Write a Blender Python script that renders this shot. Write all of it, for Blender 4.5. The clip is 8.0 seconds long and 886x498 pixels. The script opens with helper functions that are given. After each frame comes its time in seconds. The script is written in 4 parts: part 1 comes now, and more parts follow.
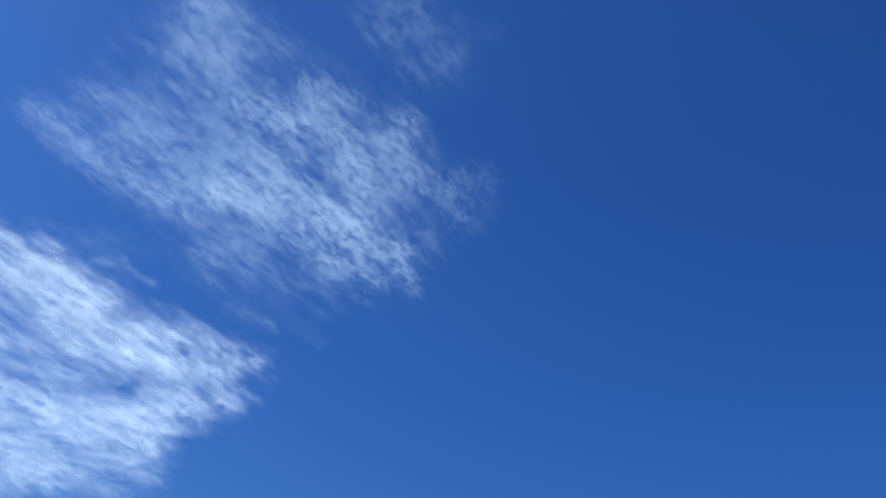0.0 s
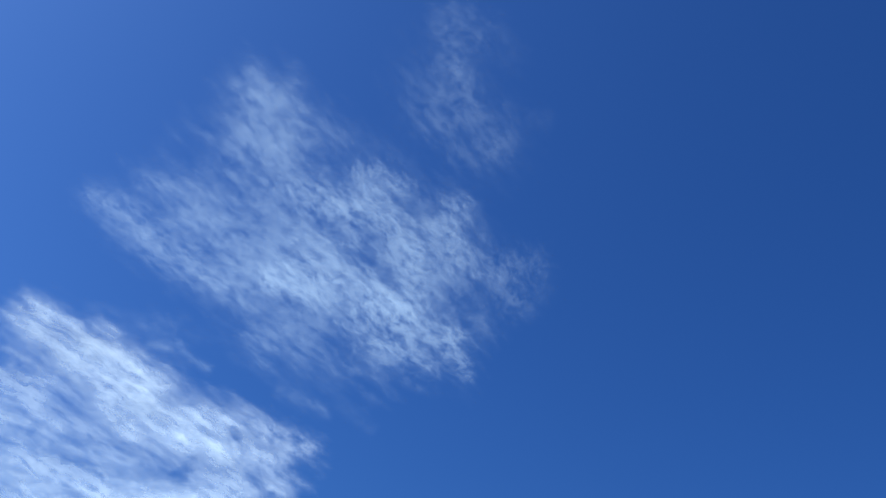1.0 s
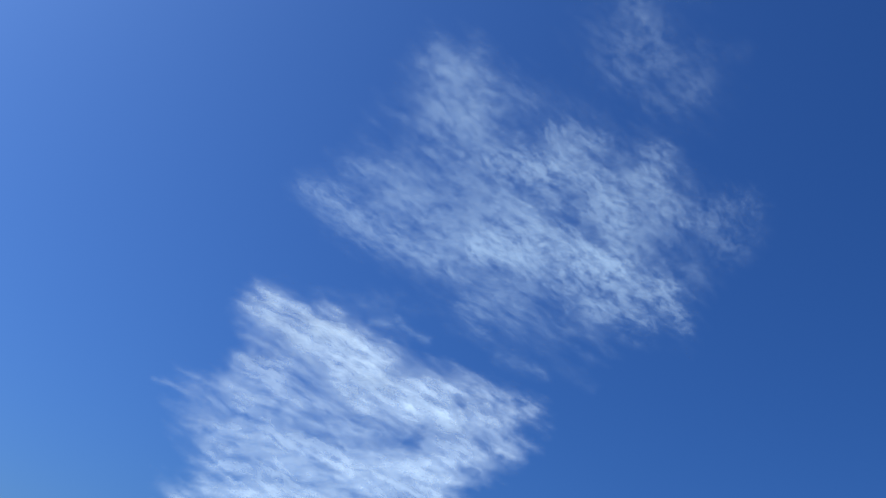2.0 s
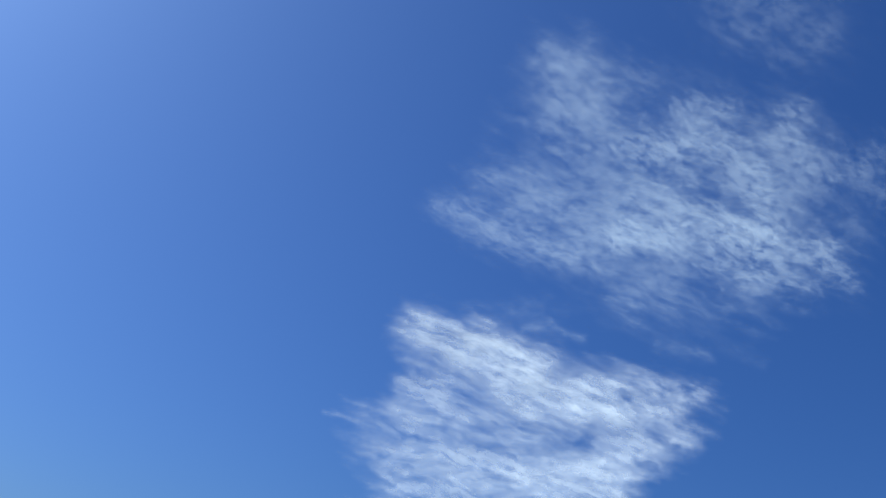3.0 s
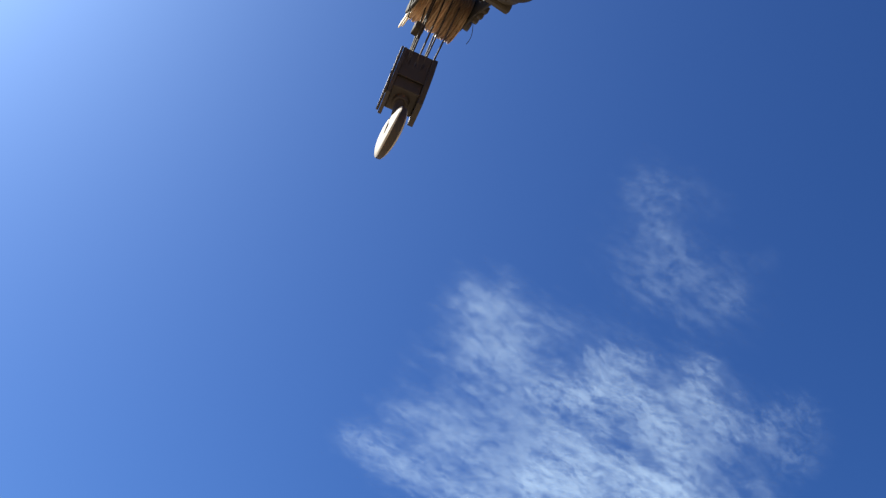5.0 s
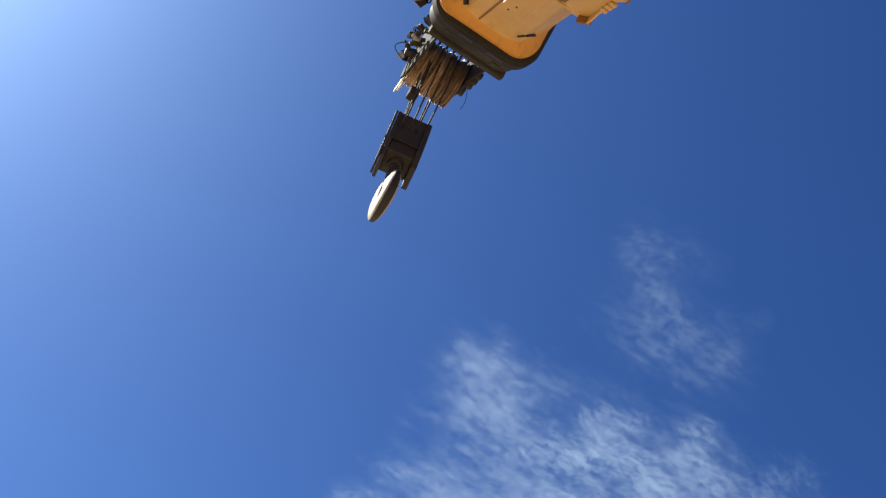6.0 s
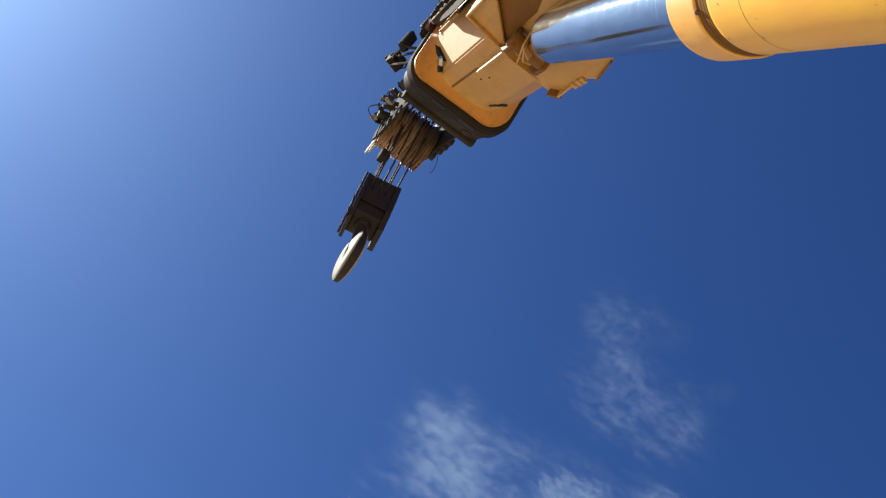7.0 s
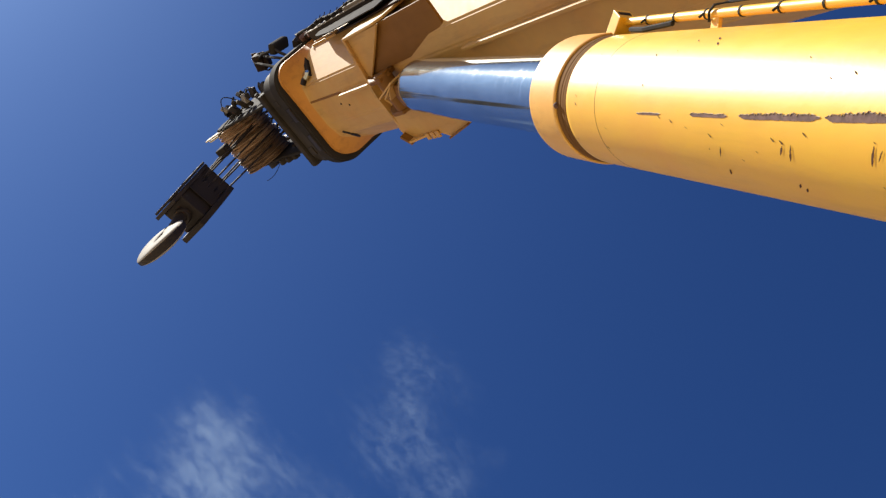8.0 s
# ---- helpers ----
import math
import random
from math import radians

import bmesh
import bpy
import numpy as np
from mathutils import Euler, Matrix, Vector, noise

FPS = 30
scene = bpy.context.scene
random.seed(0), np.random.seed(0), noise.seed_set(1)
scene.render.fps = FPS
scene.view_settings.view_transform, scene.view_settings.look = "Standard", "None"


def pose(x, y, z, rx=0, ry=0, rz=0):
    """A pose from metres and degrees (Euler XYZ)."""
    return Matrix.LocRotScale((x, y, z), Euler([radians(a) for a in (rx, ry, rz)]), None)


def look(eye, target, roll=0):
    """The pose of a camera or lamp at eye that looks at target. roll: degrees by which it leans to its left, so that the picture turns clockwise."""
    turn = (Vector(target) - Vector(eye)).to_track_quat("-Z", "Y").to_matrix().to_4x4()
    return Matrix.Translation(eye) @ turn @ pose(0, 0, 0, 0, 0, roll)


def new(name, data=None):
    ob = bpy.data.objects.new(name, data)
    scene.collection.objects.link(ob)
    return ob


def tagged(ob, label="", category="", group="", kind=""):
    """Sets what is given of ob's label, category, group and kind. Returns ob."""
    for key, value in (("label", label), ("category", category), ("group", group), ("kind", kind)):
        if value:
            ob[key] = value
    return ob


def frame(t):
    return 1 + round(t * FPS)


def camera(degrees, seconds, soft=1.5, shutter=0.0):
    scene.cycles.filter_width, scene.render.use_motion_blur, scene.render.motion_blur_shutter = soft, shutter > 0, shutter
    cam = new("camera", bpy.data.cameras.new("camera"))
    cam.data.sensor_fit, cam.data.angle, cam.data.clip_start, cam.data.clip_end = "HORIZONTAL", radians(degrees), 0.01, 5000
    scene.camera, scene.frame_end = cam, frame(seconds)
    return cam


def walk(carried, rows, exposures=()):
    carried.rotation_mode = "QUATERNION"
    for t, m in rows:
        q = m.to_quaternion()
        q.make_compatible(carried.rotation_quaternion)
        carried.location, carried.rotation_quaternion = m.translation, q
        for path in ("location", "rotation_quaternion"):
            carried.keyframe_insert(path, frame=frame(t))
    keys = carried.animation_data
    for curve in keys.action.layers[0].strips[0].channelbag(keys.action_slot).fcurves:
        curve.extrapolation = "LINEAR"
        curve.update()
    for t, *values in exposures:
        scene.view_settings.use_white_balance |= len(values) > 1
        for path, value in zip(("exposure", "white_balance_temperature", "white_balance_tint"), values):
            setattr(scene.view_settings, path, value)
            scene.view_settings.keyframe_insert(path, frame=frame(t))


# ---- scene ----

# Camera and walk: a hand-held phone beside the crane, turning from the clouds to the boom
cam = camera(53.0, 8.0, soft=1.3)
walk(cam, [
    (0.0, pose(-0.007, 0.060, 1.491, 121.45, -9.93, -54.23)),
    (0.2, pose(-0.007, 0.060, 1.491, 121.95, -9.95, -52.34)),
    (0.5, pose(-0.007, 0.060, 1.491, 123.37, -10.61, -51.56)),
    (0.7, pose(-0.007, 0.060, 1.491, 124.83, -11.15, -51.59)),
    (1.0, pose(-0.007, 0.060, 1.491, 126.34, -11.64, -51.32)),
    (1.2, pose(-0.007, 0.060, 1.491, 126.18, -11.74, -50.08)),
    (1.5, pose(-0.007, 0.060, 1.491, 124.62, -12.57, -46.46)),
    (1.7, pose(-0.007, 0.060, 1.491, 123.12, -13.23, -42.88)),
    (2.0, pose(-0.007, 0.060, 1.491, 120.71, -13.85, -36.75)),
    (2.2, pose(-0.007, 0.060, 1.491, 119.18, -13.70, -33.11)),
    (2.75, pose(-0.007, 0.059, 1.490, 117.60, -11.50, -25.70)),
    (3.3, pose(-0.007, 0.060, 1.491, 122.11, -9.53, -24.05)),
    (3.5, pose(-0.007, 0.060, 1.491, 126.21, -9.66, -25.91)),
    (3.7, pose(-0.000, 0.074, 1.479, 129.09, -9.78, -28.16)),
    (4.0, pose(0.010, 0.096, 1.461, 131.06, -10.16, -31.51)),
    (4.5, pose(-0.001, 0.092, 1.463, 132.49, -10.81, -31.92)),
    (4.7, pose(0.001, 0.085, 1.469, 133.38, -10.75, -31.34)),
    (5.8, pose(0.009, 0.044, 1.508, 137.79, -11.16, -31.59)),
    (6.0, pose(0.002, 0.043, 1.519, 138.61, -11.05, -31.84)),
    (6.2, pose(0.003, 0.040, 1.529, 139.53, -11.23, -32.49)),
    (6.5, pose(0.006, 0.037, 1.544, 140.95, -11.12, -33.26)),
    (6.7, pose(0.007, 0.032, 1.552, 141.82, -11.04, -33.81)),
    (7.0, pose(0.010, 0.018, 1.559, 143.10, -11.06, -35.16)),
    (7.2, pose(0.006, 0.036, 1.571, 143.92, -10.76, -36.64)),
    (7.5, pose(0.015, 0.018, 1.578, 145.06, -10.47, -41.00)),
    (7.7, pose(0.010, 0.010, 1.589, 145.99, -9.99, -45.05)),
    (8.0, pose(0.000, -0.000, 1.600, 148.30, -9.73, -53.70)),
], exposures=[
    (0.0, 1.09, 5800, 5), (0.3, 0.72, 5800, 5), (0.5, 0.67, 5800, 5), (1.0, 1.13, 5900, 5), (1.5, 1.18, 6000, 5), (2.0, 1.05, 6100, 5), (3.5, 1.06, 6600, 5), (4.5, 1.34, 6650, 5),
    (6.0, 1.20, 6750, 5), (6.5, 1.10, 6750, 5), (7.0, 0.93, 6700, 6), (7.5, 0.89, 6700, 6), (8.0, 0.79, 6650, 8)])

# ---------------------------------------------------------------- light
SUN_AZ, SUN_EL = radians(-47.0), radians(46.5)
world = bpy.data.worlds.new("sky")
scene.world = world
world.use_nodes = True
wn, wl = world.node_tree.nodes, world.node_tree.links
sky = wn.new("ShaderNodeTexSky")
sky.sky_type = "NISHITA"
sky.sun_disc = False
sky.sun_elevation, sky.sun_rotation = SUN_EL, SUN_AZ
sky.air_density, sky.dust_density, sky.ozone_density = 1.0, 2.2, 3.0
tone = wn.new("ShaderNodeHueSaturation")
tone.inputs["Saturation"].default_value = 1.14
hue = wn.new("ShaderNodeMix")
hue.data_type, hue.blend_type = "RGBA", "MULTIPLY"
hue.inputs[0].default_value = 1.0
hue.inputs[7].default_value = (0.345, 0.575, 1.02, 1)
wl.new(sky.outputs[0], tone.inputs["Color"])
wl.new(tone.outputs[0], hue.inputs[6])
wl.new(hue.outputs[2], wn["Background"].inputs["Color"])
wn["Background"].inputs["Strength"].default_value = 0.05

sun_data = bpy.data.lights.new("sun", "SUN")
sun_data.energy, sun_data.angle, sun_data.color = 5.0, radians(0.53), (1.0, 0.95, 0.87)
sun = new("sun", sun_data)
SUN_DIR = Vector((math.sin(SUN_AZ) * math.cos(SUN_EL), math.cos(SUN_AZ) * math.cos(SUN_EL), math.sin(SUN_EL)))
sun.matrix_world = look(SUN_DIR * 60, (0, 0, 0))


# ---------------------------------------------------------------- materials
def material(name):
    m = bpy.data.materials.new(name)
    m.use_nodes = True
    return m, m.node_tree.nodes, m.node_tree.links, m.node_tree.nodes["Principled BSDF"]


def noise_node(n, l, scale, detail=6, rough=0.6, stretch=None, space="Object"):
    tc = n.new("ShaderNodeTexCoord")
    mp = n.new("ShaderNodeMapping")
    mp.inputs["Scale"].default_value = stretch or (1, 1, 1)
    nz = n.new("ShaderNodeTexNoise")
    nz.inputs["Scale"].default_value, nz.inputs["Detail"].default_value, nz.inputs["Roughness"].default_value = scale, detail, rough
    l.new(tc.outputs[space], mp.inputs[0])
    l.new(mp.outputs[0], nz.inputs["Vector"])
    return nz.outputs["Fac"]


def ramp(n, l, src, stops):
    r = n.new("ShaderNodeValToRGB")
    while len(r.color_ramp.elements) < len(stops):
        r.color_ramp.elements.new(0.5)
    for e, (p, c) in zip(r.color_ramp.elements, stops):
        e.position, e.color = p, (*c, 1) if len(c) == 3 else (c[0], c[0], c[0], 1)
    l.new(src, r.inputs[0])
    return r.outputs[0]


def mixed(n, l, fac, a, b, mode="MIX"):
    m = n.new("ShaderNodeMix")
    m.data_type, m.blend_type = "RGBA", mode
    for sock, v in ((m.inputs[0], fac), (m.inputs[6], a), (m.inputs[7], b)):
        if hasattr(v, "links"):
            l.new(v, sock)
        else:
            sock.default_value = v if not isinstance(v, tuple) else (*v, 1)
    return m.outputs[2]


def bumped(n, l, bsdf, src, strength, distance):
    b = n.new("ShaderNodeBump")
    b.inputs["Strength"].default_value, b.inputs["Distance"].default_value = strength, distance
    l.new(src, b.inputs["Height"])
    l.new(b.outputs[0], bsdf.inputs["Normal"])


def paint(name, base, worn, rough=0.38, spots=0.7, coat=0.25, streak=(1, 0.15, 1), sheen=0.5, dirt=0.35, blush=0.0):
    """Weathered machine paint: broad fading, streaked grime, chips down to rust."""
    m, n, l, b = material(name)
    broad = ramp(n, l, noise_node(n, l, 1.7, 4), [(0.3, (0,)), (0.72, (1,))])
    c = mixed(n, l, broad, base, worn)
    grime = ramp(n, l, noise_node(n, l, 9, 8, 0.7, streak), [(0.50, (0,)), (0.8, (dirt,))])
    c = mixed(n, l, grime, c, tuple(v * 0.55 for v in worn))
    if blush:
        red = ramp(n, l, noise_node(n, l, 3.3, 6, 0.65, (1, 1, 0.45)), [(0.46, (0,)), (0.74, (blush,))])
        c = mixed(n, l, red, c, (0.82, 0.34, 0.045))
    chip_src = noise_node(n, l, 34, 5, 0.6)
    chips = ramp(n, l, chip_src, [(spots, (0,)), (min(spots + 0.02, 1), (1,))])
    c = mixed(n, l, chips, c, (0.09, 0.035, 0.018))
    l.new(c, b.inputs["Base Color"])
    r = ramp(n, l, noise_node(n, l, 14, 6), [(0.25, (rough - 0.04,)), (0.8, (rough + 0.07,))])
    l.new(r, b.inputs["Roughness"])
    b.inputs["Coat Weight"].default_value, b.inputs["Coat Roughness"].default_value = coat, 0.32
    b.inputs["Specular IOR Level"].default_value = sheen
    bumped(n, l, b, noise_node(n, l, 60, 4), 0.12, 0.002)
    return m


YELLOW = paint("yellow_paint", (0.89, 0.53, 0.025), (0.85, 0.46, 0.027), 0.43, 0.74, 0.05, (1, 1, 0.15), 0.75, 0.4, 0.45)
# brown for grease and for the shade inside the cylinder bracket
GRIMY_SHADE = paint("grimy_shade_paint", (0.24, 0.108, 0.017), (0.155, 0.068, 0.013), 0.55, 0.70, 0.0, (1, 0.15, 1), 0.25)
BOOM_YELLOW = paint("boom_paint", (0.55, 0.328, 0.088), (0.41, 0.226, 0.064), 0.58, 0.74, 0.0, (1, 0.15, 1), 0.6, 0.75, 0.22)
GLAND = paint("gland_paint", (0.84, 0.48, 0.085), (0.74, 0.36, 0.065), 0.45, 0.72, 0.0, (1, 1, 0.4), 0.6, 0.7, 0.6)
LIP_ORANGE = paint("lip_paint", (0.57, 0.255, 0.030), (0.41, 0.155, 0.024), 0.58, 0.72, 0.0, (1, 0.4, 1), 0.5, 0.8)
BLACK = paint("black_paint", (0.025, 0.0225, 0.0215), (0.045, 0.040, 0.036), 0.8, 0.72, 0.0, (1, 0.15, 1), 0.05)
DARK_STEEL = paint("dark_steel", (0.021, 0.0175, 0.018), (0.038, 0.030, 0.028), 0.55, 0.66, 0.0, (1, 0.15, 1), 0.25)
HOOK_GREY = paint("hook_steel", (0.36, 0.33, 0.29), (0.22, 0.20, 0.17), 0.7, 0.70, 0.0, (1, 0.15, 1), 0.15)
DARK_GREY = paint("dark_grey_paint", (0.020, 0.017, 0.014), (0.075, 0.062, 0.048), 0.7, 0.72, 0.0, (1, 0.15, 1), 0.08)
RUSTY_DARK = paint("rusty_dark_steel", (0.045, 0.022, 0.014), (0.022, 0.015, 0.012), 0.7, 0.66, 0.0, (1, 0.15, 1), 0.2)
GROOVE = paint("brown_groove", (0.20, 0.100, 0.032), (0.125, 0.062, 0.020), 0.8, 0.74, 0.0, (1, 1, 0.3), 0.06)
PALE_STEEL = paint("worn_pale_steel", (0.62, 0.56, 0.44), (0.46, 0.40, 0.30), 0.7, 0.72, 0.0, (1, 0.3, 1), 0.15)
DECK = paint("dusty_deck", (0.24, 0.205, 0.16), (0.185, 0.155, 0.12), 0.8, 0.74, 0.0, (1, 1, 1), 0.2)


def sheave_material():
    m, n, l, b = material("greased_sheave")
    c = ramp(n, l, noise_node(n, l, 7, 8, 0.7), [(0.25, (0.12, 0.075, 0.048)), (0.5, (0.48, 0.32, 0.20)), (0.78, (0.70, 0.53, 0.37))])
    info = n.new("ShaderNodeObjectInfo")
    c = mixed(n, l, ramp(n, l, info.outputs["Random"], [(0.0, (0.0,)), (1.0, (0.75,))]), c, (0.07, 0.04, 0.025))
    l.new(c, b.inputs["Base Color"])
    b.inputs["Roughness"].default_value, b.inputs["Specular IOR Level"].default_value = 0.62, 0.2
    bumped(n, l, b, noise_node(n, l, 50, 5), 0.3, 0.003)
    return m


def chrome_material():
    m, n, l, b = material("chromed_steel")
    b.inputs["Metallic"].default_value = 0.92
    smear = ramp(n, l, noise_node(n, l, 4, 8, 0.7, (1.6, 1.6, 0.5)), [(0.35, (0.60, 0.64, 0.60)), (0.72, (0.42, 0.45, 0.43))])
    rings = ramp(n, l, noise_node(n, l, 30, 6, 0.75, (0.22, 0.22, 2.2)), [(0.57, (0,)), (0.68, (0.55,))])
    l.new(mixed(n, l, rings, smear, (0.92, 0.90, 0.86)), b.inputs["Base Color"])
    gloss = ramp(n, l, noise_node(n, l, 16, 8, 0.7), [(0.3, (0.075,)), (0.75, (0.10,))])
    fine = ramp(n, l, noise_node(n, l, 70, 8, 0.8, (0.35, 0.35, 1.6)), [(0.58, (0,)), (0.64, (1,))])
    patch = ramp(n, l, noise_node(n, l, 3.1, 3), [(0.40, (0.05,)), (0.68, (0.55,))])
    scuffed = mixed(n, l, 1.0, fine, patch, "MULTIPLY")
    gloss = mixed(n, l, scuffed, gloss, (0.38, 0.38, 0.38))
    l.new(mixed(n, l, rings, gloss, (0.24, 0.24, 0.24)), b.inputs["Roughness"])
    return m


def rope_material():
    m, n, l, b = material("greased_wire_rope")
    c = ramp(n, l, noise_node(n, l, 60, 4), [(0.3, (0.018, 0.013, 0.011)), (0.7, (0.06, 0.045, 0.035))])
    l.new(c, b.inputs["Base Color"])
    b.inputs["Roughness"].default_value, b.inputs["Specular IOR Level"].default_value = 0.7, 0.3
    tc, wv = n.new("ShaderNodeTexCoord"), n.new("ShaderNodeTexWave")
    wv.bands_direction = "DIAGONAL"
    wv.inputs["Scale"].default_value = 40
    l.new(tc.outputs["Object"], wv.inputs["Vector"])
    bumped(n, l, b, wv.outputs["Fac"], 0.5, 0.003)
    return m


def rust_material(name, dark, light):
    m, n, l, b = material(name)
    l.new(ramp(n, l, noise_node(n, l, 45, 6), [(0.3, dark), (0.7, light)]), b.inputs["Base Color"])
    b.inputs["Roughness"].default_value = 0.85
    bumped(n, l, b, noise_node(n, l, 120, 5), 0.4, 0.002)
    return m


def ground_material():
    m, n, l, b = material("dry_gravel")
    c = ramp(n, l, noise_node(n, l, 0.35, 8), [(0.3, (0.335, 0.248, 0.150)), (0.7, (0.44, 0.337, 0.217))])
    c = mixed(n, l, ramp(n, l, noise_node(n, l, 14, 6, 0.7), [(0.35, (0.0,)), (0.75, (0.6,))]), c, (0.20, 0.155, 0.11))
    l.new(c, b.inputs["Base Color"])
    b.inputs["Roughness"].default_value = 0.95
    bumped(n, l, b, noise_node(n, l, 30, 8), 0.6, 0.03)
    return m


def glass_material():
    m, n, l, b = material("lamp_glass")
    b.inputs["Base Color"].default_value = (0.75, 0.75, 0.72, 1)
    b.inputs["Roughness"].default_value, b.inputs["Metallic"].default_value = 0.12, 0.85
    return m


def rubber_material():
    m, n, l, b = material("rubber")
    l.new(ramp(n, l, noise_node(n, l, 20, 5), [(0.3, (0.02, 0.02, 0.02)), (0.7, (0.045, 0.042, 0.04))]), b.inputs["Base Color"])
    b.inputs["Roughness"].default_value, b.inputs["Specular IOR Level"].default_value = 0.75, 0.12
    return m


def cloud_material(name, angle, puff, fibre, pull, mottle, veil, crisp, cover, red=0.66):
    """Ice cloud: thin, lets the sun through; its fibres run along angle in the sheet. puff and fibre are sizes in metres."""
    m, n, l, b = material(name)
    n.remove(b)
    tc = n.new("ShaderNodeTexCoord")
    dens = n.new("ShaderNodeAttribute")
    dens.attribute_name = "ice_cover"

    def maths(op, x, y):
        k = n.new("ShaderNodeMath")
        k.operation = op
        for sock, v in zip(k.inputs, (x, y)):
            if hasattr(v, "links"):
                l.new(v, sock)
            else:
                sock.default_value = v
        return k.outputs[0]

    def swirled(src, size, reach):
        """Eddies of that size push the place aside by up to half of reach."""
        eddy = n.new("ShaderNodeTexNoise")
        eddy.inputs["Scale"].default_value, eddy.inputs["Detail"].default_value = 1 / size, 2.0
        l.new(src, eddy.inputs["Vector"])
        centred, scaled, bent = (n.new("ShaderNodeVectorMath") for k in range(3))
        centred.operation, scaled.operation, bent.operation = "SUBTRACT", "SCALE", "ADD"
        centred.inputs[1].default_value = (0.5, 0.5, 0.5)
        scaled.inputs["Scale"].default_value = reach
        l.new(eddy.outputs["Color"], centred.inputs[0])
        l.new(centred.outputs[0], scaled.inputs[0])
        l.new(src, bent.inputs[0])
        l.new(scaled.outputs[0], bent.inputs[1])
        return bent.outputs[0]

    curled = swirled(swirled(swirled(tc.outputs["Object"], 190.0, 70.0), 60.0, 30.0), 26.0, 12.0)

    def field(size, stretch, detail, crispness, twist):
        mp = n.new("ShaderNodeMapping")
        mp.vector_type = "TEXTURE"
        mp.inputs["Rotation"].default_value = (0, 0, angle + twist)
        mp.inputs["Scale"].default_value = (stretch, 1, 1)
        nz = n.new("ShaderNodeTexNoise")
        nz.inputs["Scale"].default_value, nz.inputs["Detail"].default_value = 1 / size, detail
        nz.inputs["Roughness"].default_value = crispness
        l.new(curled, mp.inputs[0])
        l.new(mp.outputs[0], nz.inputs["Vector"])
        return nz.outputs["Fac"]

    def stepped(src, lo, hi):
        span = n.new("ShaderNodeMapRange")
        span.interpolation_type = "SMOOTHSTEP"
        span.inputs["From Min"].default_value, span.inputs["From Max"].default_value = lo, hi
        l.new(src, span.inputs["Value"])
        return span.outputs["Result"]

    cover_here = dens.outputs["Fac"]
    grain = maths("ADD", maths("MULTIPLY", field(puff, 1.5, 7, 0.51, 0.1), mottle), maths("MULTIPLY", field(fibre, pull, 8, 0.51, 0.0), 1 - mottle))
    # thin places break up first, thick ones close over
    lifted = maths("ADD", grain, maths("MULTIPLY", maths("SUBTRACT", cover_here, 0.6), 0.20))
    body = maths("MULTIPLY", stepped(lifted, 0.5 - crisp, 0.5 + crisp), maths("POWER", cover_here, 1.05))
    haze = maths("MULTIPLY", cover_here, stepped(field(fibre * 1.6, pull * 0.7, 5, 0.5, 0.0), 0.22, 0.74))
    alpha = maths("MULTIPLY", maths("ADD", maths("MULTIPLY", body, 1 - veil), maths("MULTIPLY", haze, veil)), cover)
    thin, lit, shade, add, mx = (n.new(k) for k in ("ShaderNodeBsdfTransparent", "ShaderNodeBsdfTranslucent", "ShaderNodeBsdfDiffuse", "ShaderNodeMixShader", "ShaderNodeMixShader"))
    lit.inputs["Color"].default_value = (red, 0.845, 0.98, 1)
    shade.inputs["Color"].default_value = (red, 0.845, 0.98, 1)
    add.inputs[0].default_value = 0.25
    l.new(lit.outputs[0], add.inputs[1])
    l.new(shade.outputs[0], add.inputs[2])
    l.new(alpha, mx.inputs[0])
    l.new(thin.outputs[0], mx.inputs[1])
    l.new(add.outputs[0], mx.inputs[2])
    l.new(mx.outputs[0], n["Material Output"].inputs["Surface"])
    return m


SHEAVE, CHROME, ROPE = sheave_material(), chrome_material(), rope_material()
RUST, FRESH_RUST = rust_material("rust", (0.06, 0.030, 0.023), (0.20, 0.112, 0.095)), rust_material("fresh_rust", (0.05, 0.014, 0.005), (0.12, 0.038, 0.010))
GROUND, GLASS, RUBBER = ground_material(), glass_material(), rubber_material()


# ---------------------------------------------------------------- mesh helpers
def part(name, bm, mat, parent=None, label="", smooth=False):
    me = bpy.data.meshes.new(name)
    bmesh.ops.recalc_face_normals(bm, faces=bm.faces)
    bm.to_mesh(me)
    bm.free()
    me.materials.append(mat)
    if smooth:
        me.polygons.foreach_set("use_smooth", [True] * len(me.polygons))
        me.set_sharp_from_angle(angle=radians(38))
    ob = new(name, me)
    if parent:
        ob.parent = parent
    if label:
        tagged(ob, label)
    return ob


def box(bm, lo, hi, m=None, bevel=0.0):
    r = bmesh.ops.create_cube(bm, size=1)
    vs = r["verts"]
    size = [h - k for k, h in zip(lo, hi)]
    mid = [(h + k) / 2 for k, h in zip(lo, hi)]
    bmesh.ops.transform(bm, matrix=Matrix.Translation(mid) @ Matrix.Diagonal((*size, 1)), verts=vs)
    if bevel:
        es = list({e for v in vs for e in v.link_edges})
        out = bmesh.ops.bevel(bm, geom=es, offset=bevel, segments=2, affect="EDGES", profile=0.6)
        vs = list({v for f in out["faces"] for v in f.verts} | {v for v in vs if v.is_valid})
    if m:
        bmesh.ops.transform(bm, matrix=m, verts=[v for v in vs if v.is_valid])
    return bm


